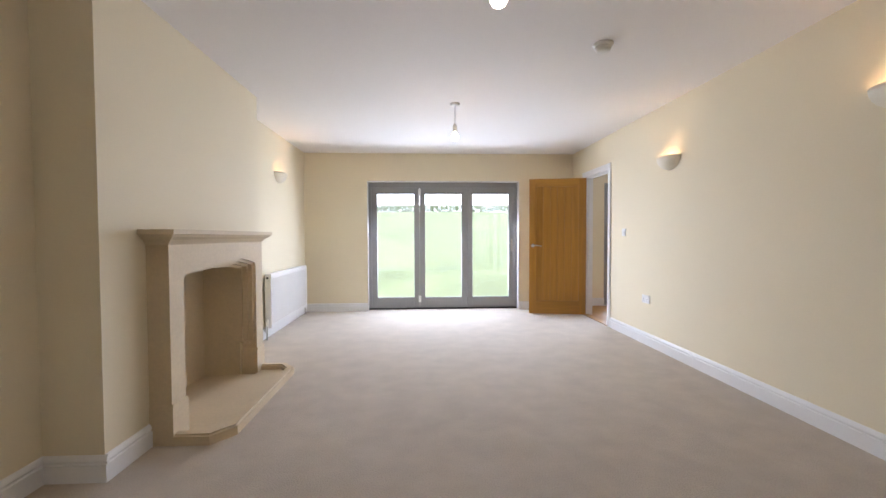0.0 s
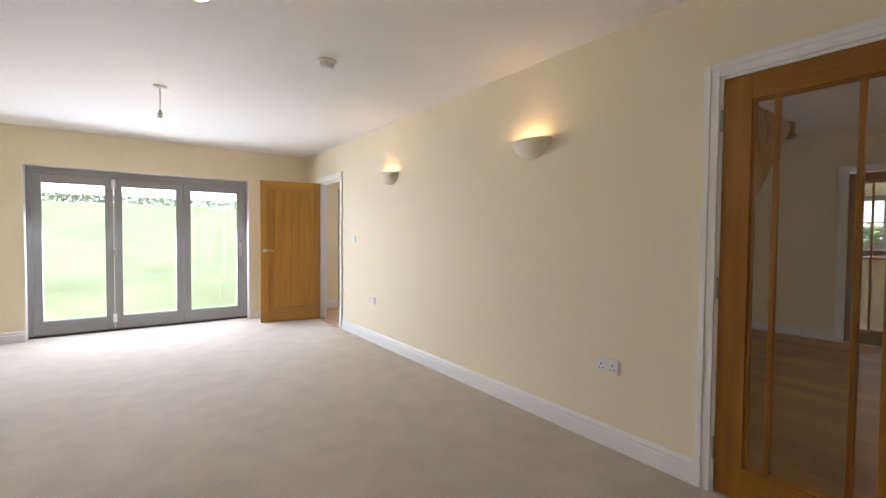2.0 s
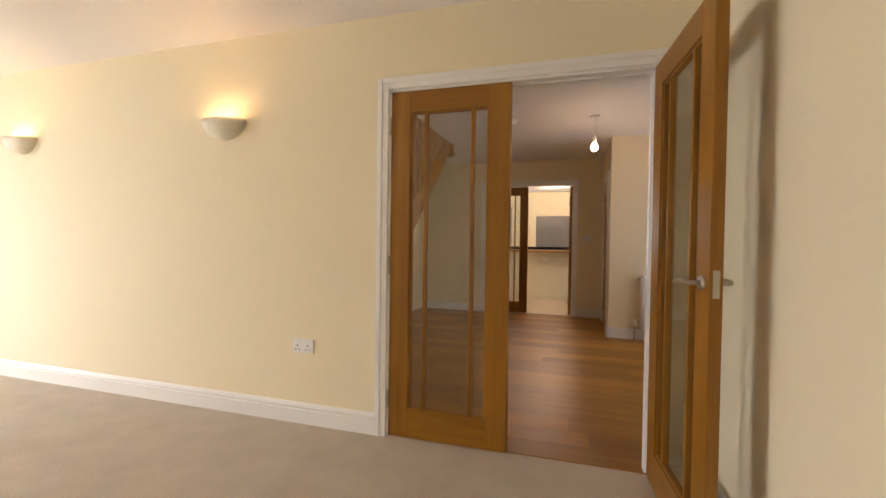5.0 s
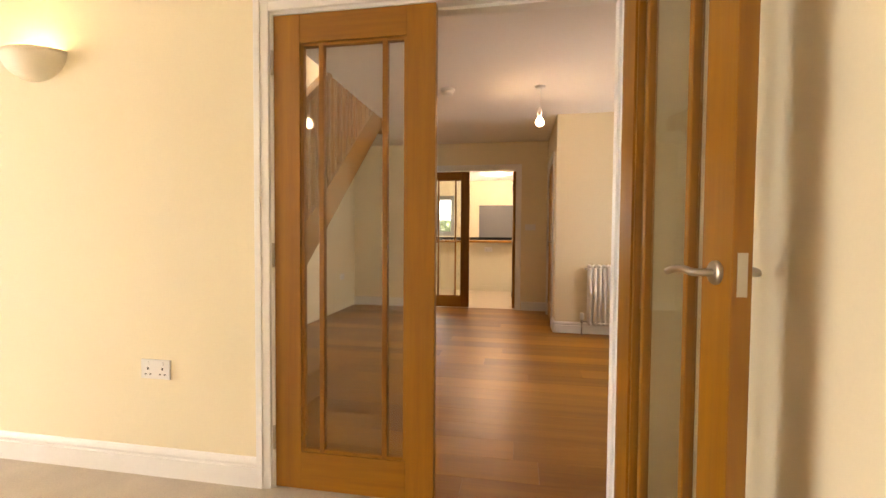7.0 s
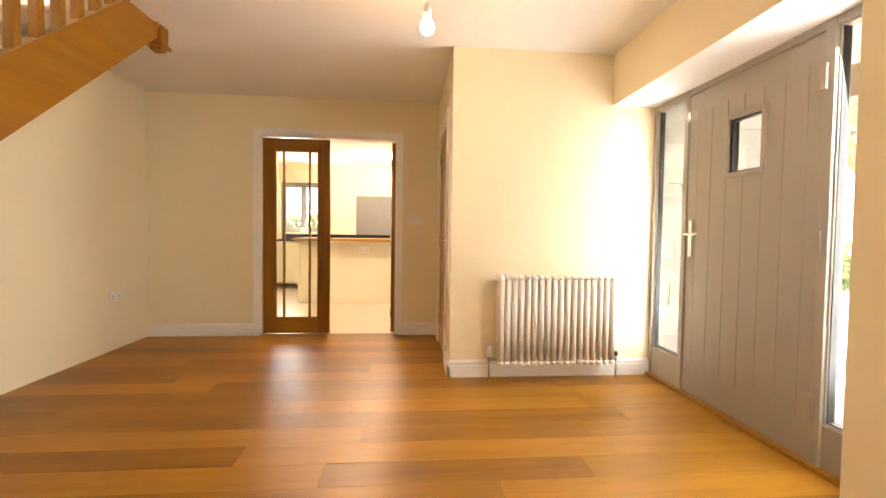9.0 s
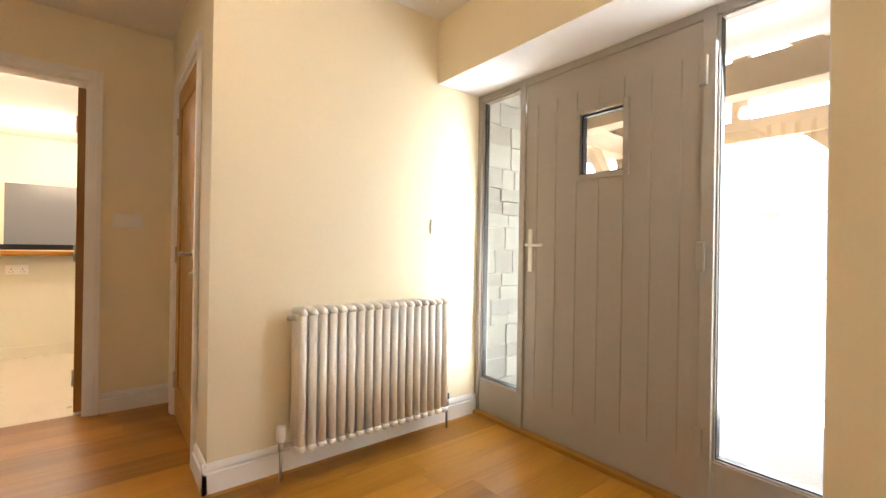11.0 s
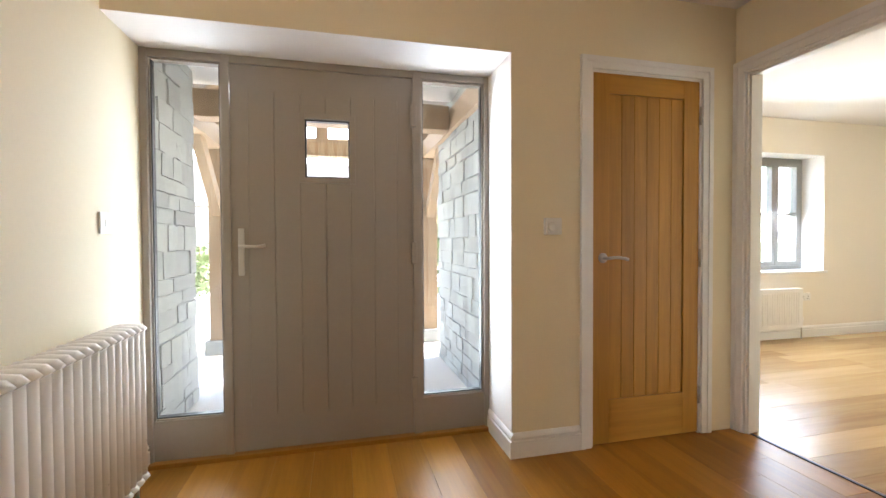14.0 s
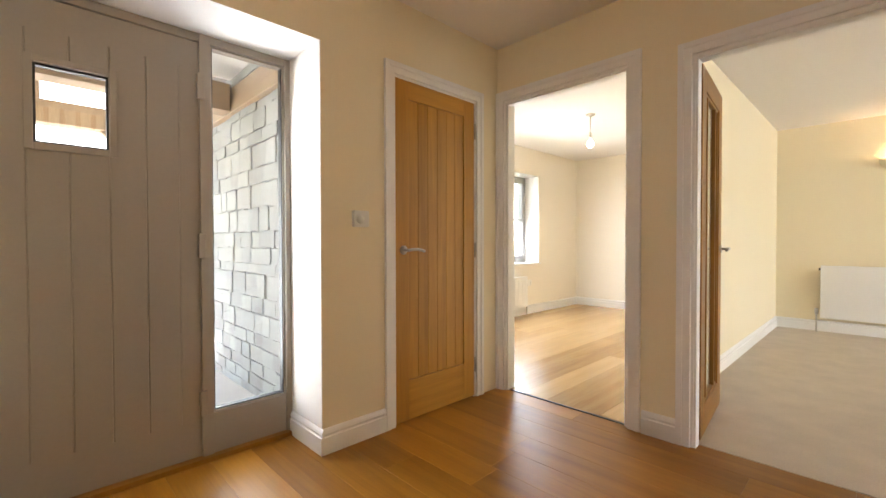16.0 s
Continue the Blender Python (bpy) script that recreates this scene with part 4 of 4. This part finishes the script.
newel(NPX, NWY + 0.01, 0.0, 2.06)
part("newel_collar", boxes((NPX - 0.052, NPX + 0.052, NWY - 0.042, NWY + 0.062, 1.085, 1.115), bevel=0.008), OAKDV, st)
newel(6.0, NWY + 0.01, CEIL - 0.12, 3.75)
part("pendant_drop", boxes((5.94, 6.06, NWY - 0.05, NWY + 0.07, CEIL - 0.135, CEIL - 0.115), (5.965, 6.035, NWY - 0.025, NWY + 0.045, CEIL - 0.16, CEIL - 0.135), bevel=0.006), OAKDV, st)
part("handrail", prism(bmesh.new(), [(NPX, rake(NPX, 1.08)), (5.97, rake(5.97, 1.08)), (5.97, rake(5.97, 1.02)), (NPX, rake(NPX, 1.02))], NWY - 0.025, NWY + 0.045, lambda a, b, c: (a, c, b)), OAKDX, st)
for i in range(16):
    x = NPX + 0.11 + i * 0.122
    part("baluster", prism(bmesh.new(), [(x - 0.02, rake(x - 0.02, 0.16)), (x + 0.02, rake(x + 0.02, 0.16)), (x + 0.02, rake(x + 0.02, 1.03)), (x - 0.02, rake(x - 0.02, 1.03))], NWY - 0.01, NWY + 0.03, lambda a, b, c: (a, c, b)), OAKDV, st)
part("apron", boxes((5.915, 5.94, NWY - 0.03, HN, CEIL - 0.03, CEIL + 0.2), bevel=0.003), OAKY, st, "oak apron at the stairwell edge")
lb = thing("landing_balustrade", pose(0, 0, CEIL + 0.2), "oak balustrade round the stairwell on the landing", "balustrade")
part("handrail", boxes((HW, 5.95, NWY - 0.03, NWY + 0.04, 0.92, 0.98), bevel=0.01), OAKDX, lb)
part("base_rail", boxes((HW, 5.95, NWY - 0.03, NWY + 0.04, 0.0, 0.05), bevel=0.004), OAKDX, lb)
for i in range(24):
    x = HW + 0.1 + i * 0.12
    part("baluster", boxes((x, x + 0.036, NWY - 0.013, NWY + 0.023, 0.05, 0.92)), OAKDV, lb)
# added fill without a fitting, lifts the stairwell a little
lamp("landing_fill", "POINT", pose(4.6, 0.6, 4.6), 0.04, (1.0, 0.86, 0.68), radius=0.05)

# ---- study window ----


def casement(name, at, w, h, lights, label, mat):
    ob = thing(name, at, label, "window", "", "structure")
    for x0, x1, z0, z1 in ((0, 0.05, 0, h), (w - 0.05, w, 0, h), (0.05, w - 0.05, 0, 0.05), (0.05, w - 0.05, h - 0.05, h)):
        part("window_frame", boxes((x0, x1, -0.07, 0, z0, z1), bevel=0.004), mat, ob)
    lw = (w - 0.10) / lights
    for i in range(lights):
        a, b = 0.05 + i * lw, 0.05 + (i + 1) * lw
        for x0, x1, z0, z1 in ((a + 0.002, a + 0.05, 0.052, h - 0.052), (b - 0.05, b - 0.002, 0.052, h - 0.052), (a + 0.05, b - 0.05, 0.052, 0.1), (a + 0.05, b - 0.05, h - 0.1, h - 0.052), (a + 0.05, b - 0.05, h / 2 - 0.011, h / 2 + 0.011)):
            part("sash", boxes((x0, x1, -0.06, 0.012, z0, z1), bevel=0.004), mat, ob)
        part("pane", boxes((a + 0.05, b - 0.05, -0.03, -0.024, 0.1, h - 0.1)), GLASS, ob, "clear glass pane").visible_shadow = False
        part("handle", tube(bmesh.new(), [(b - 0.025, 0.012, 0.45), (b - 0.025, 0.04, 0.45), (b - 0.025, 0.045, 0.36)], 0.007), CHROME, ob, "", True)
    return ob


casement("window_2", pose(WX1, AS - 0.24, WZ0, 0, 0, 180) @ pose(0, 0, 0, 0, 0, 180) @ pose(-(WX1 - WX0), 0, 0), WX1 - WX0, WZ1 - WZ0, 5, "grey casement window in a deep white reveal", GREYF)
solid("window_board", boxes((WX0 - 0.03, WX1 + 0.03, AS - 0.235, AS + 0.025, WZ0 - 0.022, WZ0 + 0.004), bevel=0.005), GLOSS, "white painted window board", "window sill", "structure")
solid("reveal_study", boxes((WX0 - 0.001, WX0 + 0.005, AS - 0.24, AS - 0.002, WZ0 + 0.004, WZ1), (WX1 - 0.005, WX1 + 0.001, AS - 0.24, AS - 0.002, WZ0 + 0.004, WZ1), (WX0 + 0.005, WX1 - 0.005, AS - 0.24, AS - 0.002, WZ1 - 0.005, WZ1 + 0.001)), GLOSS, "white painted window reveal", "reveal", "structure")
solid("reveal_front", boxes((FX0 - 0.001, FX0 + 0.004, FDY, HS - 0.001, SKH, FZ), (FX0 + 0.004, FX1, FDY, HS - 0.001, FZ - 0.002, FZ + 0.003)), WHITE, "white painted reveal round the front door", "reveal", "structure")

# ---- kitchen ----
casement("window_3", pose(KX + 0.1, 1.42, 1.05, 0, 0, 90), 0.88, 1.0, 2, "grey kitchen casement window", GREYF)
kb = thing("kitchen_peninsula", Matrix.Identity(4), "cream kitchen peninsula with an oak breakfast bar", "kitchen unit")
part("back_panel", boxes((9.42, 9.46, -1.5, 1.35, 0.0, 0.93), bevel=0.003), CUPB, kb)
part("carcass", boxes((9.46, 10.0, -1.5, 1.35, 0.1, 0.93)), CUPB, kb)
part("end_panel", boxes((9.40, 10.02, 1.35, 1.38, 0.0, 0.93), bevel=0.003), CUPB, kb)
part("plinth", boxes((9.405, 9.42, -1.5, 1.35, 0.0, 0.10)), CUPB, kb)
solid("worktop", boxes((9.25, 10.05, -1.5, 1.42, 0.93, 0.97), bevel=0.006), OAKY, "oak breakfast bar top on the peninsula", "worktop")
socket(pose(9.42, 0.42, 0.80, 0, 0, -90), "white double socket on the peninsula back")
bu = thing("base_unit", Matrix.Identity(4), "cream base cabinets along the kitchen wall", "kitchen unit")
part("carcass", boxes((KX - 0.6, KX - 0.02, -2.4, 2.2, 0.1, 0.88)), CUPB, bu)
for i in range(7):
    cd = part("door", boxes((KX - 0.62, KX - 0.6, -2.38 + i * 0.65, -1.75 + i * 0.65, 0.12, 0.86), bevel=0.004), CUPB, bu)
    hy = -1.82 + i * 0.65
    part("handle", tube(bmesh.new(), [(KX - 0.62, hy, 0.79), (KX - 0.65, hy, 0.785), (KX - 0.65, hy, 0.665), (KX - 0.62, hy, 0.66)], 0.006), CHROME, cd, "satin nickel bow handle", True)
solid("granite_worktop", boxes((KX - 0.63, KX - 0.02, -2.4, 2.25, 0.88, 0.92), bevel=0.004), BLACK, "black granite worktop under the window", "worktop")
solid("granite_upstand", boxes((KX - 0.035, KX - 0.012, -2.4, 2.25, 0.92, 1.02), bevel=0.003), BLACK, "black polished granite upstand on the worktop", "upstand")
solid("splashback", boxes((KX - 0.02, KX - 0.008, -0.35, 0.80, 1.02, 1.80), bevel=0.002), SPLASH, "dark grey glossy splashback behind the hob", "splashback")
solid("hob", boxes((KX - 0.55, KX - 0.1, -0.2, 0.45, 0.92, 0.945), bevel=0.004), CHROME, "steel hob on the worktop", "hob")
for x, y in ((8.4, 0.6), (10.6, 0.3)):
    lamp("kitchen_downlight", "POINT", pose(x, y, CEIL - 0.08), 7.5, (1.0, 0.86, 0.66), radius=0.2)
    dl = thing("downlight", pose(x, y, CEIL), "small recessed kitchen downlight", "downlight", "downlights")
    part("bezel", lathe(bmesh.new(), ((0.03, -0.006), (0.045, -0.006), (0.047, 0.0), (0.03, 0.0)), 20), CHROME, dl, "", True)

# ---- passage beyond the boarded door ----
gd = thing("window_4", pose(3.44, 6.97, 0), "dark framed glazed door at the end of the passage", "glazed door", "", "structure")
for x0, x1, z0, z1 in ((0, 0.09, 0, 2.0), (1.01, 1.1, 0, 2.0), (0.09, 1.01, 0, 0.18), (0.09, 1.01, 1.9, 2.0)):
    part("window_frame", boxes((x0, x1, -0.05, 0, z0, z1), bevel=0.004), GREYF, gd)
part("pane", boxes((0.09, 1.01, -0.03, -0.024, 0.18, 1.9)), GLASS, gd).visible_shadow = False
for a, b in ((A0, A1),):
    solid("threshold_strip", boxes((HW - 0.04, HW - 0.022, a + 0.023, b - 0.023, 0.0, 0.005), bevel=0.002), DARK, "thin dark threshold strip across the doorway", "threshold", "structure")

# ---- outside ----
solid("ground", boxes((-400, 400, -400, AS - 0.45, -0.3, -0.12), (-400, LW - 0.32, AS - 0.45, 7.2, -0.3, -0.12), (12.3, 400, AS - 0.45, 7.2, -0.3, -0.12), (-400, 400, 7.2, 400, -0.3, -0.12)), LAWN, "mown lawn running to the horizon", "lawn", "structure")
solid("drive", boxes((1.0, 14, -30, -4.6, -0.12, -0.1)), GRAVEL, "pale gravel drive", "drive", "structure")
solid("porch_floor", boxes((3.9, 6.9, -4.6, FDY - 0.05, -0.12, -0.02)), GRAVEL, "pale paved porch floor", "paving", "structure")
solid("patio", boxes((-3, 5, 7.2, 8.2, -0.12, -0.04)), GRAVEL, "pale paved terrace by the folding doors", "paving", "structure")


HAZE = glow("hazy_sky", (0.92, 0.96, 1.0), 1.2)
solid("backdrop_north", boxes((-160, 160, 119, 120, -1, 60)), HAZE, "pale hazy sky low over the garden", "backdrop", "structure")
solid("backdrop_south", boxes((-160, 160, -120, -119, -1, 60)), HAZE, "pale hazy sky low over the drive", "backdrop", "structure")


def stone_wall(name, x, side, y0, y1, z1, thick):
    """A coursed rubble wall; its face lies at x and looks to side."""
    core = boxes((min(x, x - side * thick), max(x, x - side * thick), y0, y1, -0.12, z1))
    ob = thing(name, Matrix.Identity(4), "coursed grey rubble stone porch wall", "stone wall", "porch walls", "structure")
    part("mortar_core", core, MORTAR, ob)
    rnd = random.Random(len(name) + int(y0 * 10))
    base = []
    for k in range(6):
        bm = boxes((-0.5, 0.5, -0.5, 0.5, -0.5, 0.5))
        bmesh.ops.subdivide_edges(bm, edges=bm.edges[:], cuts=1)
        for v in bm.verts:
            v.co += Vector((rnd.uniform(-0.12, 0.12), rnd.uniform(-0.035, 0.035), rnd.uniform(-0.05, 0.05)))
        base.append(mesh(bm, "stone", RUBBLE))
    z = -0.1
    while z < z1 - 0.05:
        h = min(rnd.choice((0.07, 0.09, 0.11, 0.14, 0.16)), z1 - z)
        y = y0
        while y < y1 - 0.02:
            w = min(rnd.uniform(0.11, 0.27), y1 - y)
            if y1 - y - w < 0.08:
                w = y1 - y
            s = new("stone", base[rnd.randrange(6)])
            s.parent = ob
            s.matrix_local = pose(x + side * rnd.uniform(-0.004, 0.012), y + w / 2, z + h / 2) @ Matrix.Diagonal((0.018, w - 0.007, h - 0.007, 1))
            y += w
        z += h
    return ob


pr = thing("porch", Matrix.Identity(4), "oak framed porch with posts, beams and braces", "porch")
for x in (4.16, 6.3):
    part("post", boxes((x - 0.08, x + 0.08, -4.5, -4.34, 0.12, 2.0), bevel=0.008), BEAM, pr)
    part("pad_stone", boxes((x - 0.12, x + 0.12, -4.54, -4.30, -0.02, 0.12), bevel=0.01), RUBBLE, pr)
    part("plate", boxes((x - 0.08, x + 0.08, -4.6, -2.25, 2.0, 2.18), bevel=0.008), BEAM, pr)
    part("brace", prism(bmesh.new(), [(-4.34, 1.35), (-4.34, 1.52), (-3.86, 2.0), (-3.70, 2.0)], x - 0.04, x + 0.04, lambda a, b, c: (c, a, b)), BEAM, pr)
    sgn = 1 if x < 5 else -1
    part("brace", prism(bmesh.new(), [(x + sgn * 0.08, 1.35), (x + sgn * 0.08, 1.52), (x + sgn * 0.55, 1.98), (x + sgn * 0.72, 1.98)], -4.46, -4.38, lambda a, b, c: (a, c, b)), BEAM, pr)
part("tie_beam", boxes((4.2, 6.4, -4.5, -4.34, 1.98, 2.16), bevel=0.008), BEAM, pr)
part("tie_beam", boxes((4.25, 6.15, -3.3, -3.14, 2.0, 2.2), bevel=0.008), BEAM, pr)
for s in (-1, 1):
    for y in (-4.42, -3.85):
        part("rafter", prism(bmesh.new(), [(5.3, 3.05), (5.3, 2.92), (5.3 + s * 1.35, 2.02), (5.3 + s * 1.35, 2.15)], y - 0.05, y + 0.05, lambda a, b, c: (a, c, b)), BEAM, pr)
    part("roof_slope", prism(bmesh.new(), [(5.3, 3.12), (5.3, 3.05), (5.3 + s * 1.5, 2.05), (5.3 + s * 1.5, 2.12)], -4.8, -3.35, lambda a, b, c: (a, c, b)), ROOFT, pr, "tiled porch roof slope")
part("king_post", boxes((5.24, 5.36, -4.47, -4.37, 2.16, 2.95), bevel=0.006), BEAM, pr)
part("porch_ceiling", boxes((4.0, 6.4, -3.3, -2.17, 2.28, 2.34)), GLOSS, pr, "white boarded porch ceiling")

h = thing("house", pose(4.8, -27, -0.3), "pale rendered house with a tiled roof across the drive", "house")
part("wall", boxes((-9, 9, -6, 0, -0.1, 3.6)), RENDERW, h)
part("roof", prism(bmesh.new(), [(0.6, 3.4), (-3, 6.6), (-6.6, 3.4)], -9.4, 9.4, lambda a, b, c: (c, a, b)), ROOFT, h)
part("door", boxes((-0.5, 0.5, 0.0, 0.06, 0, 2.05)), DARK, h, "black painted front door")
for x in (-6, -3, 2.5, 5.5):
    for z in (0.9, 2.55):
        w = part("window", boxes((x, x + 1.1, 0.0, 0.07, z, z + 0.8)), GREYF, h)
        part("pane", boxes((x + 0.08, x + 0.5, 0.07, 0.08, z + 0.08, z + 0.72), (x + 0.6, x + 1.02, 0.07, 0.08, z + 0.08, z + 0.72)), GREYF, w)


def leafy(name, centre, size, count, label):
    rnd = random.Random(int(centre[0] * 7 + centre[1]))
    ob = thing(name, pose(*centre), label, "hedge")
    verts, faces = [], []
    for i in range(count):
        p = Vector((rnd.uniform(-1, 1) * size[0], rnd.uniform(-1, 1) * size[1], rnd.random() ** 0.7 * size[2] * (0.8 + 0.2 * noise.noise(Vector((i * 0.01, 2, 3))))))
        u = Vector((rnd.gauss(0, 1), rnd.gauss(0, 1), rnd.gauss(0, 1))).normalized()
        w = u.orthogonal().normalized()
        s = rnd.uniform(0.05, 0.11)
        k = len(verts)
        verts += [p - u * s, p + w * s * 0.5, p + u * s, p - w * s * 0.5]
        faces.append((k, k + 1, k + 2, k + 3))
    me = bpy.data.meshes.new("leaves")
    me.from_pydata(verts, [], faces)
    me.materials.append(LEAF)
    lv = new("leaves", me)
    lv.parent = ob
    tagged(lv, kind="stuff")
    bm = bmesh.new()
    for i in range(7):
        x = (i / 6 * 2 - 1) * size[0] * 0.9
        tube(bm, [(x, 0, -0.1), (x + 0.1, 0.05, size[2] * 0.5), (x + 0.05, 0.1, size[2] * 0.85)], 0.03, 6)
    part("stems", bm, BEAM, ob)


leafy("hedge", (0.0, 33.5, 2.95), (24, 0.8, 0.75), 16000, "green garden hedge on top of the grass bank")


def bank():
    """A grass bank that rises from the lawn to the hedge."""
    nx, ny, verts, faces = 60, 40, [], []
    for j in range(ny):
        y = 9.0 + j * 0.9
        k = min(1, (y - 9.0) / 24)
        for i in range(nx):
            x = -60 + i * 120 / (nx - 1)
            z = -0.14 + 3.15 * k ** 0.85 + 0.10 * k * noise.noise(Vector((x * 0.2, y * 0.2, 1)))
            verts.append((x, y, z))
    for j in range(ny - 1):
        for i in range(nx - 1):
            a = j * nx + i
            faces.append((a, a + 1, a + nx + 1, a + nx))
    me = bpy.data.meshes.new("grass_bank")
    me.from_pydata(verts, [], faces)
    me.materials.append(LAWN)
    for p in me.polygons:
        p.use_smooth = True
    tagged(new("grass_bank", me), "green mown grass bank rising beyond the terrace", "lawn", "", "structure")


bank()
leafy("hedge", (1.2, -9.5, -0.12), (2.2, 0.6, 2.2), 5000, "green hedge beside the drive")
leafy("hedge", (10.5, -10.5, -0.12), (2.6, 0.6, 1.3), 5000, "low green hedge beside the drive")
leafy("hedge", (13.6, 3.0, -0.12), (0.6, 1.8, 2.0), 4000, "green shrubs outside the kitchen window")

# ---- stones and boards ----
stone_wall("porch_wall_east", 6.12, -1, -3.05, -2.18, 2.3, 0.4)
stone_wall("porch_wall_west", 4.19, 1, -3.75, -2.18, 2.3, 0.4)


def boards(name, x0, x1, y0, y1, width, label, seed, mat, turn=0):
    """Oak boards laid along y (turned by turn degrees), each an object of its own, with staggered ends."""
    ob = thing(name, pose(0, 0, 0, 0, 0, turn), label, "floor", "", "structure")
    rnd = random.Random(seed)
    cache = {}
    x = x0
    while x < x1 - 0.005:
        w = min(width, x1 - x)
        y = y0 - rnd.uniform(0, 1.3)
        while y < y1:
            ln = rnd.choice((1.2, 1.5, 1.8, 1.9))
            a, b = max(y, y0), min(y + ln, y1)
            if b - a > 0.02:
                key = (round(b - a, 2), round(w, 3))
                if key not in cache:
                    bm = boxes((-w / 2 + 0.0002, w / 2 - 0.0002, -(b - a) / 2 + 0.0002, (b - a) / 2 - 0.0002, -0.02, 0))
                    bmesh.ops.bevel(bm, geom=[e for e in bm.edges if all(v.co.z > -0.01 for v in e.verts)], offset=0.0007, segments=1, affect="EDGES")
                    cache[key] = mesh(bm, "board", mat)
                o = new("board", cache[key])
                o.parent = ob
                o.matrix_local = pose(x + w / 2, (a + b) / 2, 0)
            y += ln
        x += width
    return ob


boards("floor_hall", LE + 0.04, HE + 0.06, HS - 0.34, HN, 0.185, "golden oak boarded hall floor with a satin sheen", 5, OAKF)
boards("floor_study", AS, LS - 0.09, -(LE + 0.04), -AW, 0.185, "oak boarded study floor with a satin sheen, its colour paled for window light", 9, OAKS, 90)
